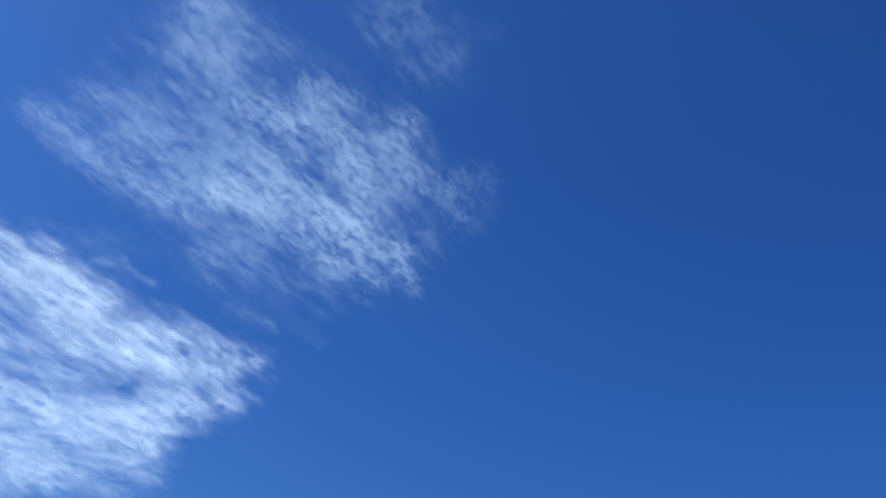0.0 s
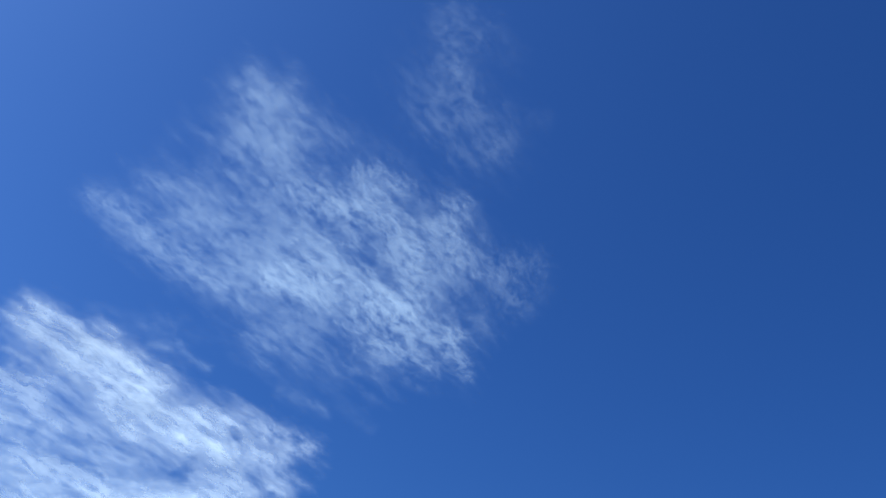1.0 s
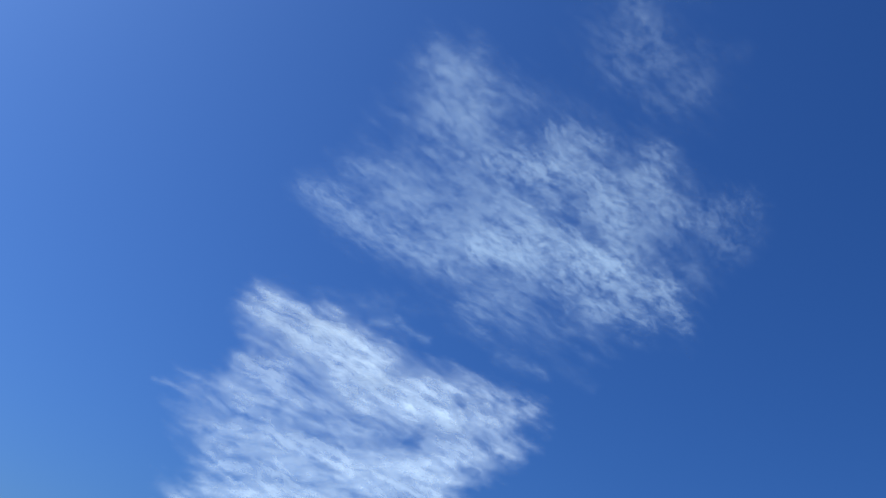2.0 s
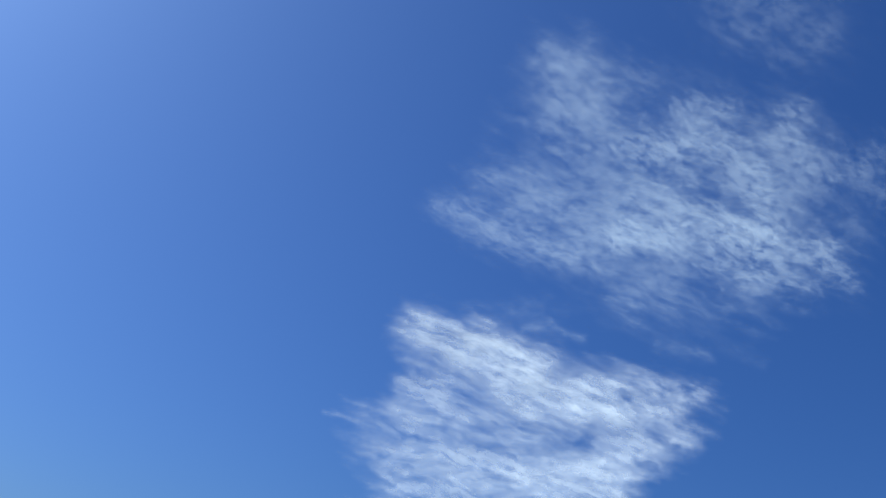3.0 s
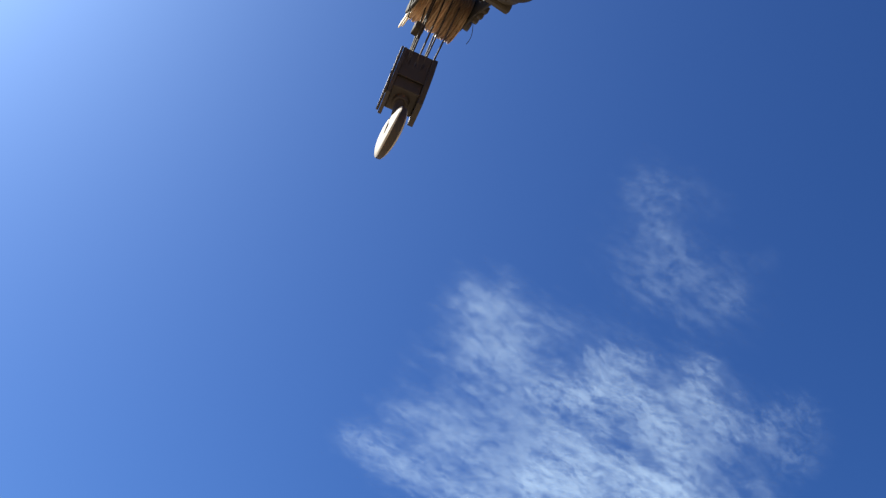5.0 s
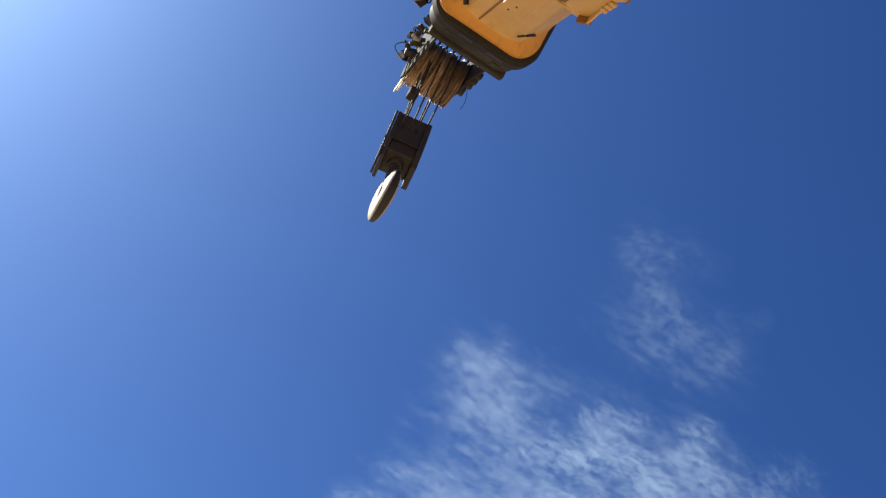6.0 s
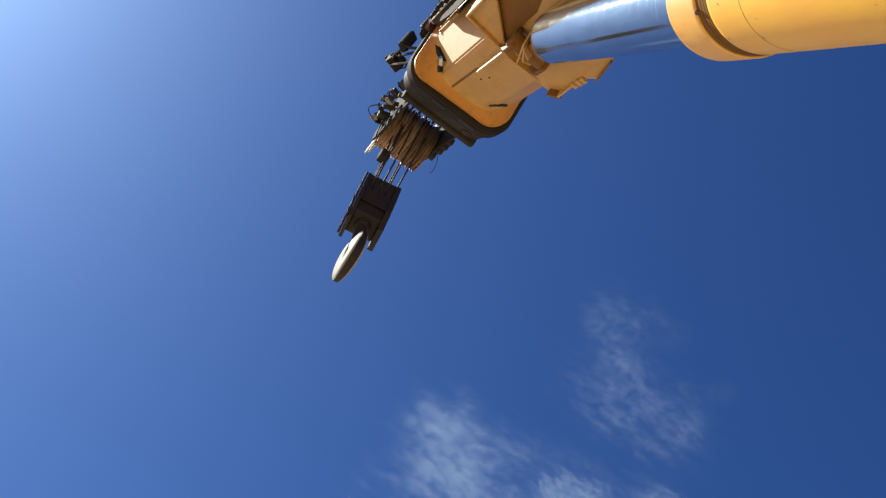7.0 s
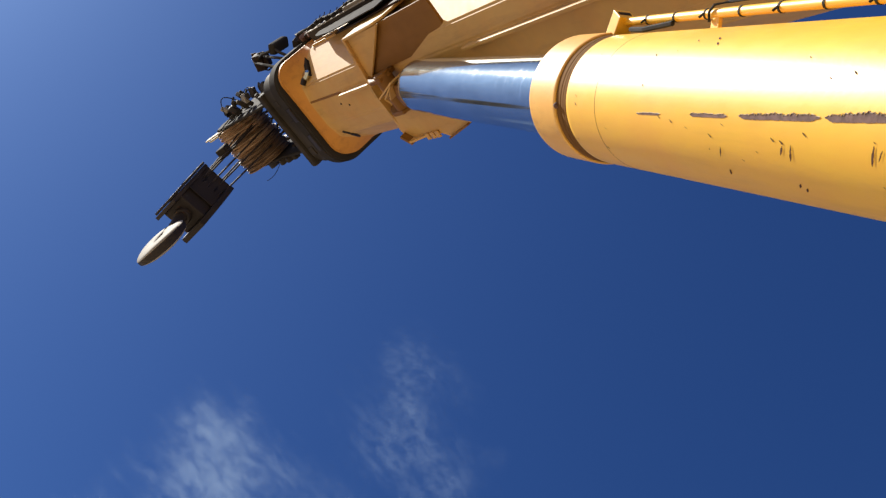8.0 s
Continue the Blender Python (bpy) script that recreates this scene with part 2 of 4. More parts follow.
def lathe(bm, profile, seg=64, m=None):
    """Turns (radius, z) pairs round the z axis; ends are closed where the radius is 0."""
    rings = []
    for r, z in profile:
        if r < 1e-6:
            rings.append([bm.verts.new((0, 0, z))])
        else:
            rings.append([bm.verts.new((r * math.cos(2 * math.pi * k / seg), r * math.sin(2 * math.pi * k / seg), z)) for k in range(seg)])
    for a, b in zip(rings, rings[1:]):
        for k in range(seg):
            j = (k + 1) % seg
            if len(a) == 1:
                bm.faces.new((a[0], b[k], b[j]))
            elif len(b) == 1:
                bm.faces.new((a[k], a[j], b[0]))
            else:
                bm.faces.new((a[k], a[j], b[j], b[k]))
    if m:
        bmesh.ops.transform(bm, matrix=m, verts=[v for ring in rings for v in ring])
    return bm


def prism(bm, outline, lo, hi, m=None):
    """A plate: outline of (a, b) pairs, thick from lo to hi along the third axis."""
    a = [bm.verts.new((p, q, lo)) for p, q in outline]
    b = [bm.verts.new((p, q, hi)) for p, q in outline]
    bm.faces.new(a[::-1])
    bm.faces.new(b)
    for k in range(len(a)):
        j = (k + 1) % len(a)
        bm.faces.new((a[k], a[j], b[j], b[k]))
    if m:
        bmesh.ops.transform(bm, matrix=m, verts=a + b)
    return bm


def frame_prism(bm, outer, inner, lo, hi, m=None):
    """A ring plate between two outlines with as many points each."""
    v = [[bm.verts.new((p, q, z)) for p, q in o] for z in (lo, hi) for o in (outer, inner)]
    n = len(outer)
    for k in range(n):
        j = (k + 1) % n
        for a, b in ((0, 1), (3, 2), (2, 0), (1, 3)):
            bm.faces.new((v[a][k], v[a][j], v[b][j], v[b][k]))
    if m:
        bmesh.ops.transform(bm, matrix=m, verts=[x for o in v for x in o])
    return bm


def tube(bm, points, r, seg=8):
    """A round bar along points."""
    pts = [Vector(p) for p in points]
    rings = []
    for k, p in enumerate(pts):
        d = (pts[min(k + 1, len(pts) - 1)] - pts[max(k - 1, 0)]).normalized()
        up = Vector((0, 0, 1)) if abs(d.z) < 0.9 else Vector((1, 0, 0))
        a = d.cross(up).normalized()
        b = d.cross(a)
        rings.append([bm.verts.new(p + r * (math.cos(2 * math.pi * i / seg) * a + math.sin(2 * math.pi * i / seg) * b)) for i in range(seg)])
    for a, b in zip(rings, rings[1:]):
        for i in range(seg):
            j = (i + 1) % seg
            bm.faces.new((a[i], a[j], b[j], b[i]))
    bm.faces.new(rings[0][::-1])
    bm.faces.new(rings[-1])
    return bm


def mesh():
    return bmesh.new()


def rounded(half_w, low, high, r, steps=6, left=None):
    """A rectangle with round lower corners (of radius left on its left side), from its upper right corner clockwise."""
    out = [(half_w, high)]
    for k in range(steps + 1):
        a = math.pi / 2 * k / steps
        out.append((half_w - r + r * math.cos(a), low + r - r * math.sin(a)))
    r = left or r
    for k in range(steps + 1):
        a = math.pi / 2 * k / steps
        out.append((-half_w + r - r * math.sin(a), low + r - r * math.cos(a)))
    out.append((-half_w, high))
    return out


# ---------------------------------------------------------------- ground
bm = mesh()
bmesh.ops.create_grid(bm, x_segments=60, y_segments=60, size=4500)
tagged(part("ground", bm, GROUND), "dry pale gravel yard under the crane", "ground", kind="structure")

# ---------------------------------------------------------------- mobile crane
CX = 1.041                                     # the boom's upright plane
BOOM_EL, CYL_EL = 39.0, 56.33
BOOM = Matrix.Translation((CX, 2.34, 7.20)) @ Euler((radians(BOOM_EL), 0, 0)).to_matrix().to_4x4()   # x across, y along, z up from the underside
CYL = Matrix.Translation((CX, -0.9655, 2.2432)) @ Euler((radians(CYL_EL - 90), 0, 0)).to_matrix().to_4x4()   # z along the cylinder
XZ = Matrix(((1, 0, 0, 0), (0, 0, 1, 0), (0, 1, 0, 0), (0, 0, 0, 1)))     # outline (x, z), thickness along y
YZ = Matrix(((0, 0, 1, 0), (1, 0, 0, 0), (0, 1, 0, 0), (0, 0, 0, 1)))     # outline (y, z), thickness along x

crane = tagged(new("mobile_crane"), "weathered yellow mobile crane with its boom raised and drawn in", "mobile crane")
crane.location = (CX, -3.0, 0)


def hang(ob, m):
    """Sets a part of the crane at m in the world."""
    ob.matrix_parent_inverse = Matrix.Translation((-CX, 3.0, 0))
    ob.matrix_basis = m
    return ob


# base section of the boom: a box with a folded underside
HALF = [(0.115, -0.03), (0.245, 0.005), (0.445, 0.27), (0.45, 0.90), (0.40, 0.97)]
SECTION = HALF + [(-x, z) for x, z in HALF[::-1]]
bm = mesh()
prism(bm, SECTION, -8.6, 1.38, XZ)
bmesh.ops.bevel(bm, geom=[e for e in bm.edges if abs((e.verts[0].co - e.verts[1].co).y) > 5], offset=0.012, segments=2, affect="EDGES")
boom = hang(part("boom_section", bm, BOOM_YELLOW, crane, "faded yellow steel boom base section"), BOOM)

# lip flared round the mouth of the section
def reach(outline, a):
    """Distance from the section's middle to an outline, in direction a."""
    o, d = Vector((0, 0.45)), Vector((math.cos(a), math.sin(a)))
    best = 0.0
    for p, q in zip(outline, outline[1:] + outline[:1]):
        p, e = Vector(p) - o, Vector(q) - Vector(p)
        den = d.x * e.y - d.y * e.x
        if abs(den) > 1e-9:
            t, u = (p.x * e.y - p.y * e.x) / den, (p.x * d.y - p.y * d.x) / den
            if t > 0 and -1e-6 <= u <= 1 + 1e-6:
                best = max(best, t)
    return best


LIP = [(x * 0.95 if x > 0 else x, z) for x, z in rounded(0.475, -0.082, 0.99, 0.20, 10, 0.145)]
bm = mesh()
rings = []
TURN = [math.pi * 2 * (k + 0.5) / 144 for k in range(144)]
for f in (0.0, 0.25, 0.45, 0.62, 0.76, 0.88, 0.96, 1.0, 1.02, 1.02, 0.98):
    g = 0.45 * f + 0.55 * f ** 3
    y = 1.29 + 0.11 * min(f, 1.0)
    if len(rings) >= 8:
        y = (1.40, 1.435, 1.445)[len(rings) - 8]
    loop = []
    for a in TURN:
        r = (1 - g) * (reach(SECTION, a) - 0.004 + 0.010 * f) + g * reach(LIP, a)
        loop.append(bm.verts.new((r * math.cos(a), y, 0.45 + r * math.sin(a))))
    rings.append(loop)
for a, b in zip(rings, rings[1:]):
    for k in range(len(TURN)):
        j = (k + 1) % len(TURN)
        bm.faces.new((a[k], a[j], b[j], b[k]))
bm.faces.new(rings[-1])
lip = part("front_lip", bm, BOOM_YELLOW, boom, "rust-tinged orange lip round the mouth", True)
lip.data.materials.append(LIP_ORANGE)
for f in lip.data.polygons:
    f.material_index = 1 if f.center.y > 1.325 else 0

# longitudinal welded ribs and plates on the underside
for lo, hi in ((0.20, 0.70), (-6.5, -1.02)):
    bm = mesh()
    box(bm, (-0.106, lo, -0.087), (-0.084, hi, -0.02), bevel=0.006)
    part("rib", bm, BOOM_YELLOW, boom)
# dark bar along the fold stands in for its soft shade
bm = mesh()
tube(bm, [(-0.104, 0.74, -0.025), (-0.108, 1.0, -0.025), (-0.113, 1.31, -0.024)], 0.010, 10)
part("fold_shade", bm, GRIMY_SHADE, boom)
bm = mesh()
tube(bm, [(0.214, 1.215, -0.005), (0.236, 1.166, 0.001), (0.269, 1.170, 0.023), (0.308, 1.228, 0.071), (0.346, 1.282, 0.114)], 0.011, 6)
part("slot_plate", bm, DARK_STEEL, boom, "dark slot in the underside")
for k in range(2):
    bm = mesh()
    lathe(bm, [(0, -0.006), (0.007, -0.004), (0.008, 0.004), (0, 0.004)], 10, Matrix.Translation((-0.02 + 0.03 * k, 0.86 - 0.11 * k, -0.032)))
    part("bolt", bm, DARK_STEEL, boom)

# cylinder bracket: open frame of webs and lugs under the section
bm = mesh()
prism(bm, [(-0.46, 0.085), (0.0, 0.204), (0.16, 0.232), (0.425, 0.262), (0.425, 0.29), (0.16, 0.26), (0.0, 0.232), (-0.46, 0.113)], -0.085, 0.22)
for v in bm.verts:
    if v.co.z < 0:
        v.co.z = -0.045 if v.co.x > 0.4 else (-0.068 if v.co.x > 0.1 else -0.085)
bmesh.ops.bevel(bm, geom=list(bm.edges), offset=0.005, segments=1, affect="EDGES")
part("front_web", bm, BOOM_YELLOW, boom)
for s in (-1, 1):
    out, low, fore = (0.460, -0.085, 0.088) if s < 0 else (0.425, -0.045, 0.276)
    bm = mesh()
    prism(bm, [(fore, low), (fore, 0.29), (-0.36, 0.29), (-0.36, 0.0), (-0.28, low * 0.6)], min(s * out, s * (out - 0.02)), max(s * out, s * (out - 0.02)), YZ)
    bmesh.ops.bevel(bm, geom=list(bm.edges), offset=0.005, segments=1, affect="EDGES")
    part("side_web", bm, BOOM_YELLOW, boom)
    bm = mesh()
    prism(bm, [(0.19, -0.02), (0.19, -0.06), (0.10, -0.12), (-0.02, -0.185), (-0.16, -0.185), (-0.19, -0.10), (-0.14, -0.02)], min(s * 0.145, s * 0.115), max(s * 0.145, s * 0.115), YZ)
    bmesh.ops.bevel(bm, geom=list(bm.edges), offset=0.006, segments=1, affect="EDGES")
    part("lug", bm, GRIMY_SHADE, boom)
    # cover plate between side web and lug, shade painted on the walker's side
    bm = mesh()
    if s < 0:
        prism(bm, [(fore + 0.002, -0.058), (fore + 0.002, -0.043), (-0.86, 0.035), (-0.86, 0.015)], -out + 0.022, -0.15, YZ)
    else:
        prism(bm, [(0.15, 0.22), (0.30, 0.285), (0.402, 0.262), (0.402, -0.18), (0.450, -0.28), (0.385, -0.57), (0.15, -0.57)], -0.058, -0.043)
    part("cover_plate", bm, GRIMY_SHADE if s < 0 else BOOM_YELLOW, boom)
    # corner gusset between the front web and the side web, with a rounded free edge
    inner, rear = ((-0.080, 0.186), (-0.438, -0.345)) if s < 0 else ((0.05, 0.225), (0.397, -0.164))
    bm = mesh()
    prism(bm, [(s * (out - 0.022), fore + 0.002), inner, rear][::s], low + 0.026, low + 0.041)
    part("gusset", bm, BOOM_YELLOW, boom)
    bm = mesh()
    tube(bm, [(*inner, low + 0.008), (*rear, low + 0.024)], 0.010, 6)
    part("gusset_edge", bm, BOOM_YELLOW, boom)
# end flange, its shade painted in, and hanging tabs of the far cover plate
bm = mesh()
prism(bm, [(0.452, -0.28), (0.387, -0.57), (0.375, -0.565), (0.440, -0.278)], -0.085, -0.040)
part("end_flange", bm, GRIMY_SHADE, boom)
bm = mesh()
prism(bm, [(0.262, -0.060), (0.17, -0.115), (0.12, -0.110), (-0.06, -0.060)], 0.385, 0.400, YZ)
part("tab", bm, BOOM_YELLOW, boom)
bm = mesh()
prism(bm, [(0.405, 0.150), (0.330, 0.240), (0.345, 0.255), (0.418, 0.170)], -0.112, -0.060)
part("tab", bm, GRIMY_SHADE, boom)
for y in (-0.02, -0.09, -0.15):
    bm = mesh()
    box(bm, (0.375, y - 0.026, -0.074), (0.428, y + 0.018, -0.059), bevel=0.004)
    part("lug_plate", bm, BOOM_YELLOW, boom)
bm = mesh()
lathe(bm, [(0, -0.16), (0.055, -0.16), (0.062, -0.15), (0.062, 0.11), (0.055, 0.12), (0, 0.12)], 28, Matrix.Translation((0, -0.12, -0.12)) @ Euler((0, radians(90), 0)).to_matrix().to_4x4())
part("pin", bm, GRIMY_SHADE, boom, "greased steel pin", True)

for k in range(3):
    bm = mesh()
    x, y = 0.016 * k, 0.05 * k
    prism(bm, [(-0.050 + x, -0.17 - y), (-0.128 + 1.5 * x, -0.43 + y), (-0.118 + 1.5 * x, -0.435 + y), (-0.040 + x, -0.175 - y)], -0.272 + 0.006 * k, -0.150)
    part("spacer", bm, BOOM_YELLOW, boom)

# opening with a latch, ledge and cable tray on the side
bm = mesh()
prism(bm, [(0.260, 0.124), (0.215, 0.120), (0.130, 0.055), (0.055, -0.030), (0.012, -0.085), (0.080, -0.080), (0.140, -0.015), (0.205, 0.060)], -0.024, 0.02, Matrix.Translation((-0.335, 1.15, 0.125)) @ Euler((0, radians(-37), 0)).to_matrix().to_4x4() @ YZ)
part("side_opening", bm, BLACK, boom, "dark hand hole")
bm = mesh()
lathe(bm, [(0, 0), (0.040, 0), (0.045, 0.020), (0.030, 0.042), (0, 0.045)], 14, Matrix.Translation((-0.296, 1.225, 0.062)) @ Euler((0, radians(-125), 0)).to_matrix().to_4x4())
part("latch", bm, CHROME, boom, "bright steel latch", True)
bm = mesh()
box(bm, (-0.050, -0.018, -0.008), (0.030, 0.018, 0.030), Matrix.Translation((-0.282, 1.275, 0.045)) @ Euler((0, radians(-125), radians(20))).to_matrix().to_4x4(), 0.008)
part("latch_handle", bm, DARK_STEEL, boom)
for x0, z0 in ((-0.468, 0.284), (-0.456, 0.258)):
    bm = mesh()
    box(bm, (x0, 0.80, z0), (-0.43, 1.24, z0 + 0.012), bevel=0.004)
    part("ledge", bm, BOOM_YELLOW, boom)

# plate colour carries the shade beside the tray as well as rust
bm = mesh()
box(bm, (-0.476, -0.45, 0.13), (-0.463, 0.52, 0.27), bevel=0.004)
part("back_plate", bm, RUSTY_DARK, boom, "dark rusty plate painted for shade on the section's side")
for y in (0.455, 0.515):
    bm = mesh()
    lathe(bm, [(0, -0.016), (0.011, -0.016), (0.013, 0.0), (0.011, 0.016), (0, 0.016)], 10, Matrix.Translation((-0.492, y, 0.250)))
    part("fitting", bm, PALE_STEEL, boom)
bm = mesh()
box(bm, (-0.549, -5.0, 0.322), (-0.541, 1.325, 0.45), bevel=0.003)
part("tray_edge", bm, HOOK_GREY, boom, "bare bright side of the tray")
bm = mesh()
box(bm, (-0.5405, -5.0, 0.326), (-0.463, 1.31, 0.345), bevel=0.005)
part("cable_tray", bm, DARK_GREY, boom, "black steel cable tray")
# lower rear of the skirt is added to shade the side web
bm = mesh()
prism(bm, [(0.50, 0.075), (0.86, 0.16), (1.01, 0.22), (1.07, 0.285), (1.09, 0.325), (-0.22, 0.325), (-0.22, 0.075)], -0.516, -0.508, YZ)
part("tray_skirt", bm, BLACK, boom, "black plate hanging under the tray")
bm = mesh()
pts = [(-0.575 + 0.008 * math.sin(k * 1.3), 1.46 - 0.11 * k, 0.37 + 0.012 * math.sin(k * 0.9) - (0.05 if k == 0 else 0.0)) for k in range(30)]
tube(bm, pts, 0.009, 6)
part("cable", bm, RUBBER, boom, "thin black cable")
for k in range(2, 24):
    bm = mesh()
    box(bm, (-0.010, -0.014, -0.036), (0.026, 0.014, 0.022), Matrix.Translation(pts[k]), 0.005)
    tube(bm, [Vector(pts[k]) + Vector((0, 0, 0.02)), Vector(pts[k]) + Vector((-0.02, 0, 0.05))], 0.004, 5)
    part("cable_clip", bm, BLACK, boom)

bm = mesh()
box(bm, (-0.575, 0.30, 0.33), (-0.48, 0.62, 0.47), bevel=0.012)
part("junction_box", bm, DECK, boom, "grey-green junction box on the tray")

rng = random.Random(21)
for k in range(8):
    bm = mesh()
    w, h, d = rng.uniform(0.018, 0.05), rng.uniform(0.02, 0.05), rng.uniform(0.02, 0.05)
    box(bm, (-w, -h, -d), (w, h, d), Matrix.Translation((-0.505 - 0.03 * rng.random(), 1.38 + 0.030 * k, 0.385 - 0.006 * k + 0.03 * rng.random())) @ Euler((rng.uniform(-0.5, 0.5), rng.uniform(-0.4, 0.4), rng.uniform(-0.7, 0.7))).to_matrix().to_4x4(), 0.008)
    part("fitting", bm, RUSTY_DARK if k % 3 else RUST, boom)

# black inner sections and the head
bm = mesh()
frame_prism(bm, rounded(0.500, -0.140, 0.86, 0.22, 12), rounded(0.36, -0.02, 0.80, 0.10, 12), 1.452, 1.60, XZ)
bm.normal_update()
bmesh.ops.bevel(bm, geom=[e for e in bm.edges if e.calc_face_angle(0) > 1.2], offset=0.016, segments=3, affect="EDGES")
collar = hang(part("inner_collar", bm, BLACK, crane, "black collar of the inner boom section", True), BOOM)
bm = mesh()
frame_prism(bm, rounded(0.450, -0.105, 0.86, 0.17, 12), rounded(0.36, -0.02, 0.80, 0.10, 12), 1.61, 1.84, XZ)
bm.normal_update()
bmesh.ops.bevel(bm, geom=[e for e in bm.edges if e.calc_face_angle(0) > 1.2], offset=0.014, segments=2, affect="EDGES")
part("collar_plate", bm, DARK_GREY, collar, smooth=True)
for x0, x1 in ((-0.17, -0.04), (0.10, 0.26)):
    bm = mesh()
    box(bm, (x0, 1.47, -0.150), (x1, 1.53, -0.136), bevel=0.006)
    part("wear_pad", bm, DARK_STEEL, collar)
for x0, x1, y0 in ((-0.05, 0.06, 1.63), (-0.26, -0.20, 1.66), (0.22, 0.30, 1.70)):
    bm = mesh()
    box(bm, (x0, y0, -0.116), (x1, y0 + 0.09, -0.104), bevel=0.005)
    part("shim", bm, DARK_GREY, collar)
bm = mesh()
box(bm, (-0.36, 1.835, -0.135), (0.40, 1.925, -0.05), bevel=0.02)
part("head_beam", bm, DARK_GREY, collar)
bm = mesh()
prism(bm, rounded(0.33, 0.05, 0.78, 0.10), 1.3, 2.10, XZ)
head = hang(part("boom_head", bm, BLACK, crane, "black boom head with a nest of sheaves", True), BOOM)
for x, low in ((-0.272, -0.265), (0.245, -0.15)):
    bm = mesh()
    prism(bm, [(1.9, -0.08), (2.5, low + 0.06), (2.72, low + 0.015), (2.95, low), (3.07, low + 0.115), (3.10, 0.05), (3.0, 0.45), (2.3, 0.7), (1.9, 0.7)], x, x + 0.025, YZ)
    bmesh.ops.bevel(bm, geom=list(bm.edges), offset=0.006, segments=1, affect="EDGES")
    part("cheek_plate", bm, BLACK, head)

SHEAVE_AT = Vector((0, 2.875, -0.055))         # in the boom's frame
for k in range(13):
    bm = mesh()
    lathe(bm, [(0.06, -0.016), (0.19, -0.010), (0.215, -0.0165), (0.25, -0.0165), (0.252, -0.012), (0.224, -0.003), (0.224, 0.003), (0.252, 0.012), (0.25, 0.0165), (0.215, 0.0165), (0.19, 0.010), (0.06, 0.016)], 48,
          Matrix.Translation(SHEAVE_AT + Vector((-0.222 + 0.0365 * k, 0.016 * math.sin(k * 2.1), 0.010 * math.cos(k * 1.7)))) @ Euler((0, radians(90), 0)).to_matrix().to_4x4())
    part("sheave", bm, SHEAVE, head, "brown greased rope sheave", True)
bm = mesh()
lathe(bm, [(0, -0.36), (0.05, -0.36), (0.055, -0.35), (0.055, 0.33), (0, 0.33)], 24, Matrix.Translation(SHEAVE_AT) @ Euler((0, radians(90), 0)).to_matrix().to_4x4())
part("axle", bm, DARK_STEEL, head, smooth=True)
for k in range(6):
    bm = mesh()
    lathe(bm, [(0, -0.02), (0.010, -0.02), (0.012, 0.0), (0.012, 0.02), (0, 0.025)], 8, Matrix.Translation((-0.20 + 0.075 * k, 2.10, -0.07)))
    part("bolt", bm, DARK_STEEL, head)


# work lamps on brackets at the head's side
def work_lamp(at, turn):
    bm = mesh()
    box(bm, (-0.085, -0.055, -0.065), (0.085, 0.055, 0.065), bevel=0.014)
    box(bm, (-0.060, -0.105, -0.045), (0.060, -0.050, 0.045), bevel=0.016)
    box(bm, (-0.092, 0.045, 0.052), (0.092, 0.105, 0.062), bevel=0.004)
    lamp = part("work_lamp", bm, RUSTY_DARK, head, "dark rusty work lamp on a bent bracket", True)
    lamp.matrix_basis = Matrix.Translation(at) @ Euler([radians(a) for a in turn]).to_matrix().to_4x4() @ Matrix.Scale(0.86, 4)
    bm = mesh()
    box(bm, (-0.070, 0.0555, -0.050), (0.070, 0.060, 0.050), bevel=0.002)
    part("lens", bm, GLASS, lamp, "clear lamp lens")
    for q in (-1, 1):
        bm = mesh()
        tube(bm, [(q * 0.088, 0, 0), (q * 0.100, -0.06, -0.03), (q * 0.070, -0.13, -0.04)], 0.008, 6)
        part("yoke", bm, BLACK, lamp)
    return lamp


work_lamp((-0.535, 2.36, 0.29), (-35, 10, 15))
bm = mesh()
box(bm, (-0.05, -0.13, -0.035), (0.05, 0.13, 0.035), Matrix.Translation((-0.562, 2.10, 0.41)) @ Euler((radians(65), radians(20), radians(25))).to_matrix().to_4x4(), 0.024)
part("guard_plate", bm, BLACK, head)
for a, b in (((-0.575, 2.06, 0.34), (-0.44, 1.80, 0.30)), ((-0.56, 2.34, 0.23), (-0.44, 1.82, 0.16)), ((-0.56, 2.30, 0.31), (-0.45, 1.78, 0.26)), ((-0.57, 2.10, 0.32), (-0.56, 2.34, 0.27))):
    bm = mesh()
    tube(bm, [a, ((a[0] + b[0]) / 2 - 0.02, (a[1] + b[1]) / 2, (a[2] + b[2]) / 2 - 0.02), b], 0.013, 6)
    part("lamp_bracket", bm, BLACK, head)

# brackets, pegs and fittings along the head's side
rng = random.Random(7)
for k in range(20):
    y = 2.0 + 0.052 * k + rng.uniform(-0.03, 0.03)
    bm = mesh()
    w, h = rng.uniform(0.02, 0.06), rng.uniform(0.015, 0.04)
    box(bm, (-w, -h, -0.02), (w, h, 0.02), Matrix.Translation((-0.320 - 0.10 * rng.random(), y, -0.14 + 0.20 * rng.random())) @ Euler((rng.uniform(-0.6, 0.6), rng.uniform(-0.6, 0.6), rng.uniform(-0.8, 0.8))).to_matrix().to_4x4(), 0.008)
    part("fitting", bm, (HOOK_GREY, BLACK, DARK_STEEL, BLACK, DARK_GREY)[k % 5] if k % 10 else BLACK, head)
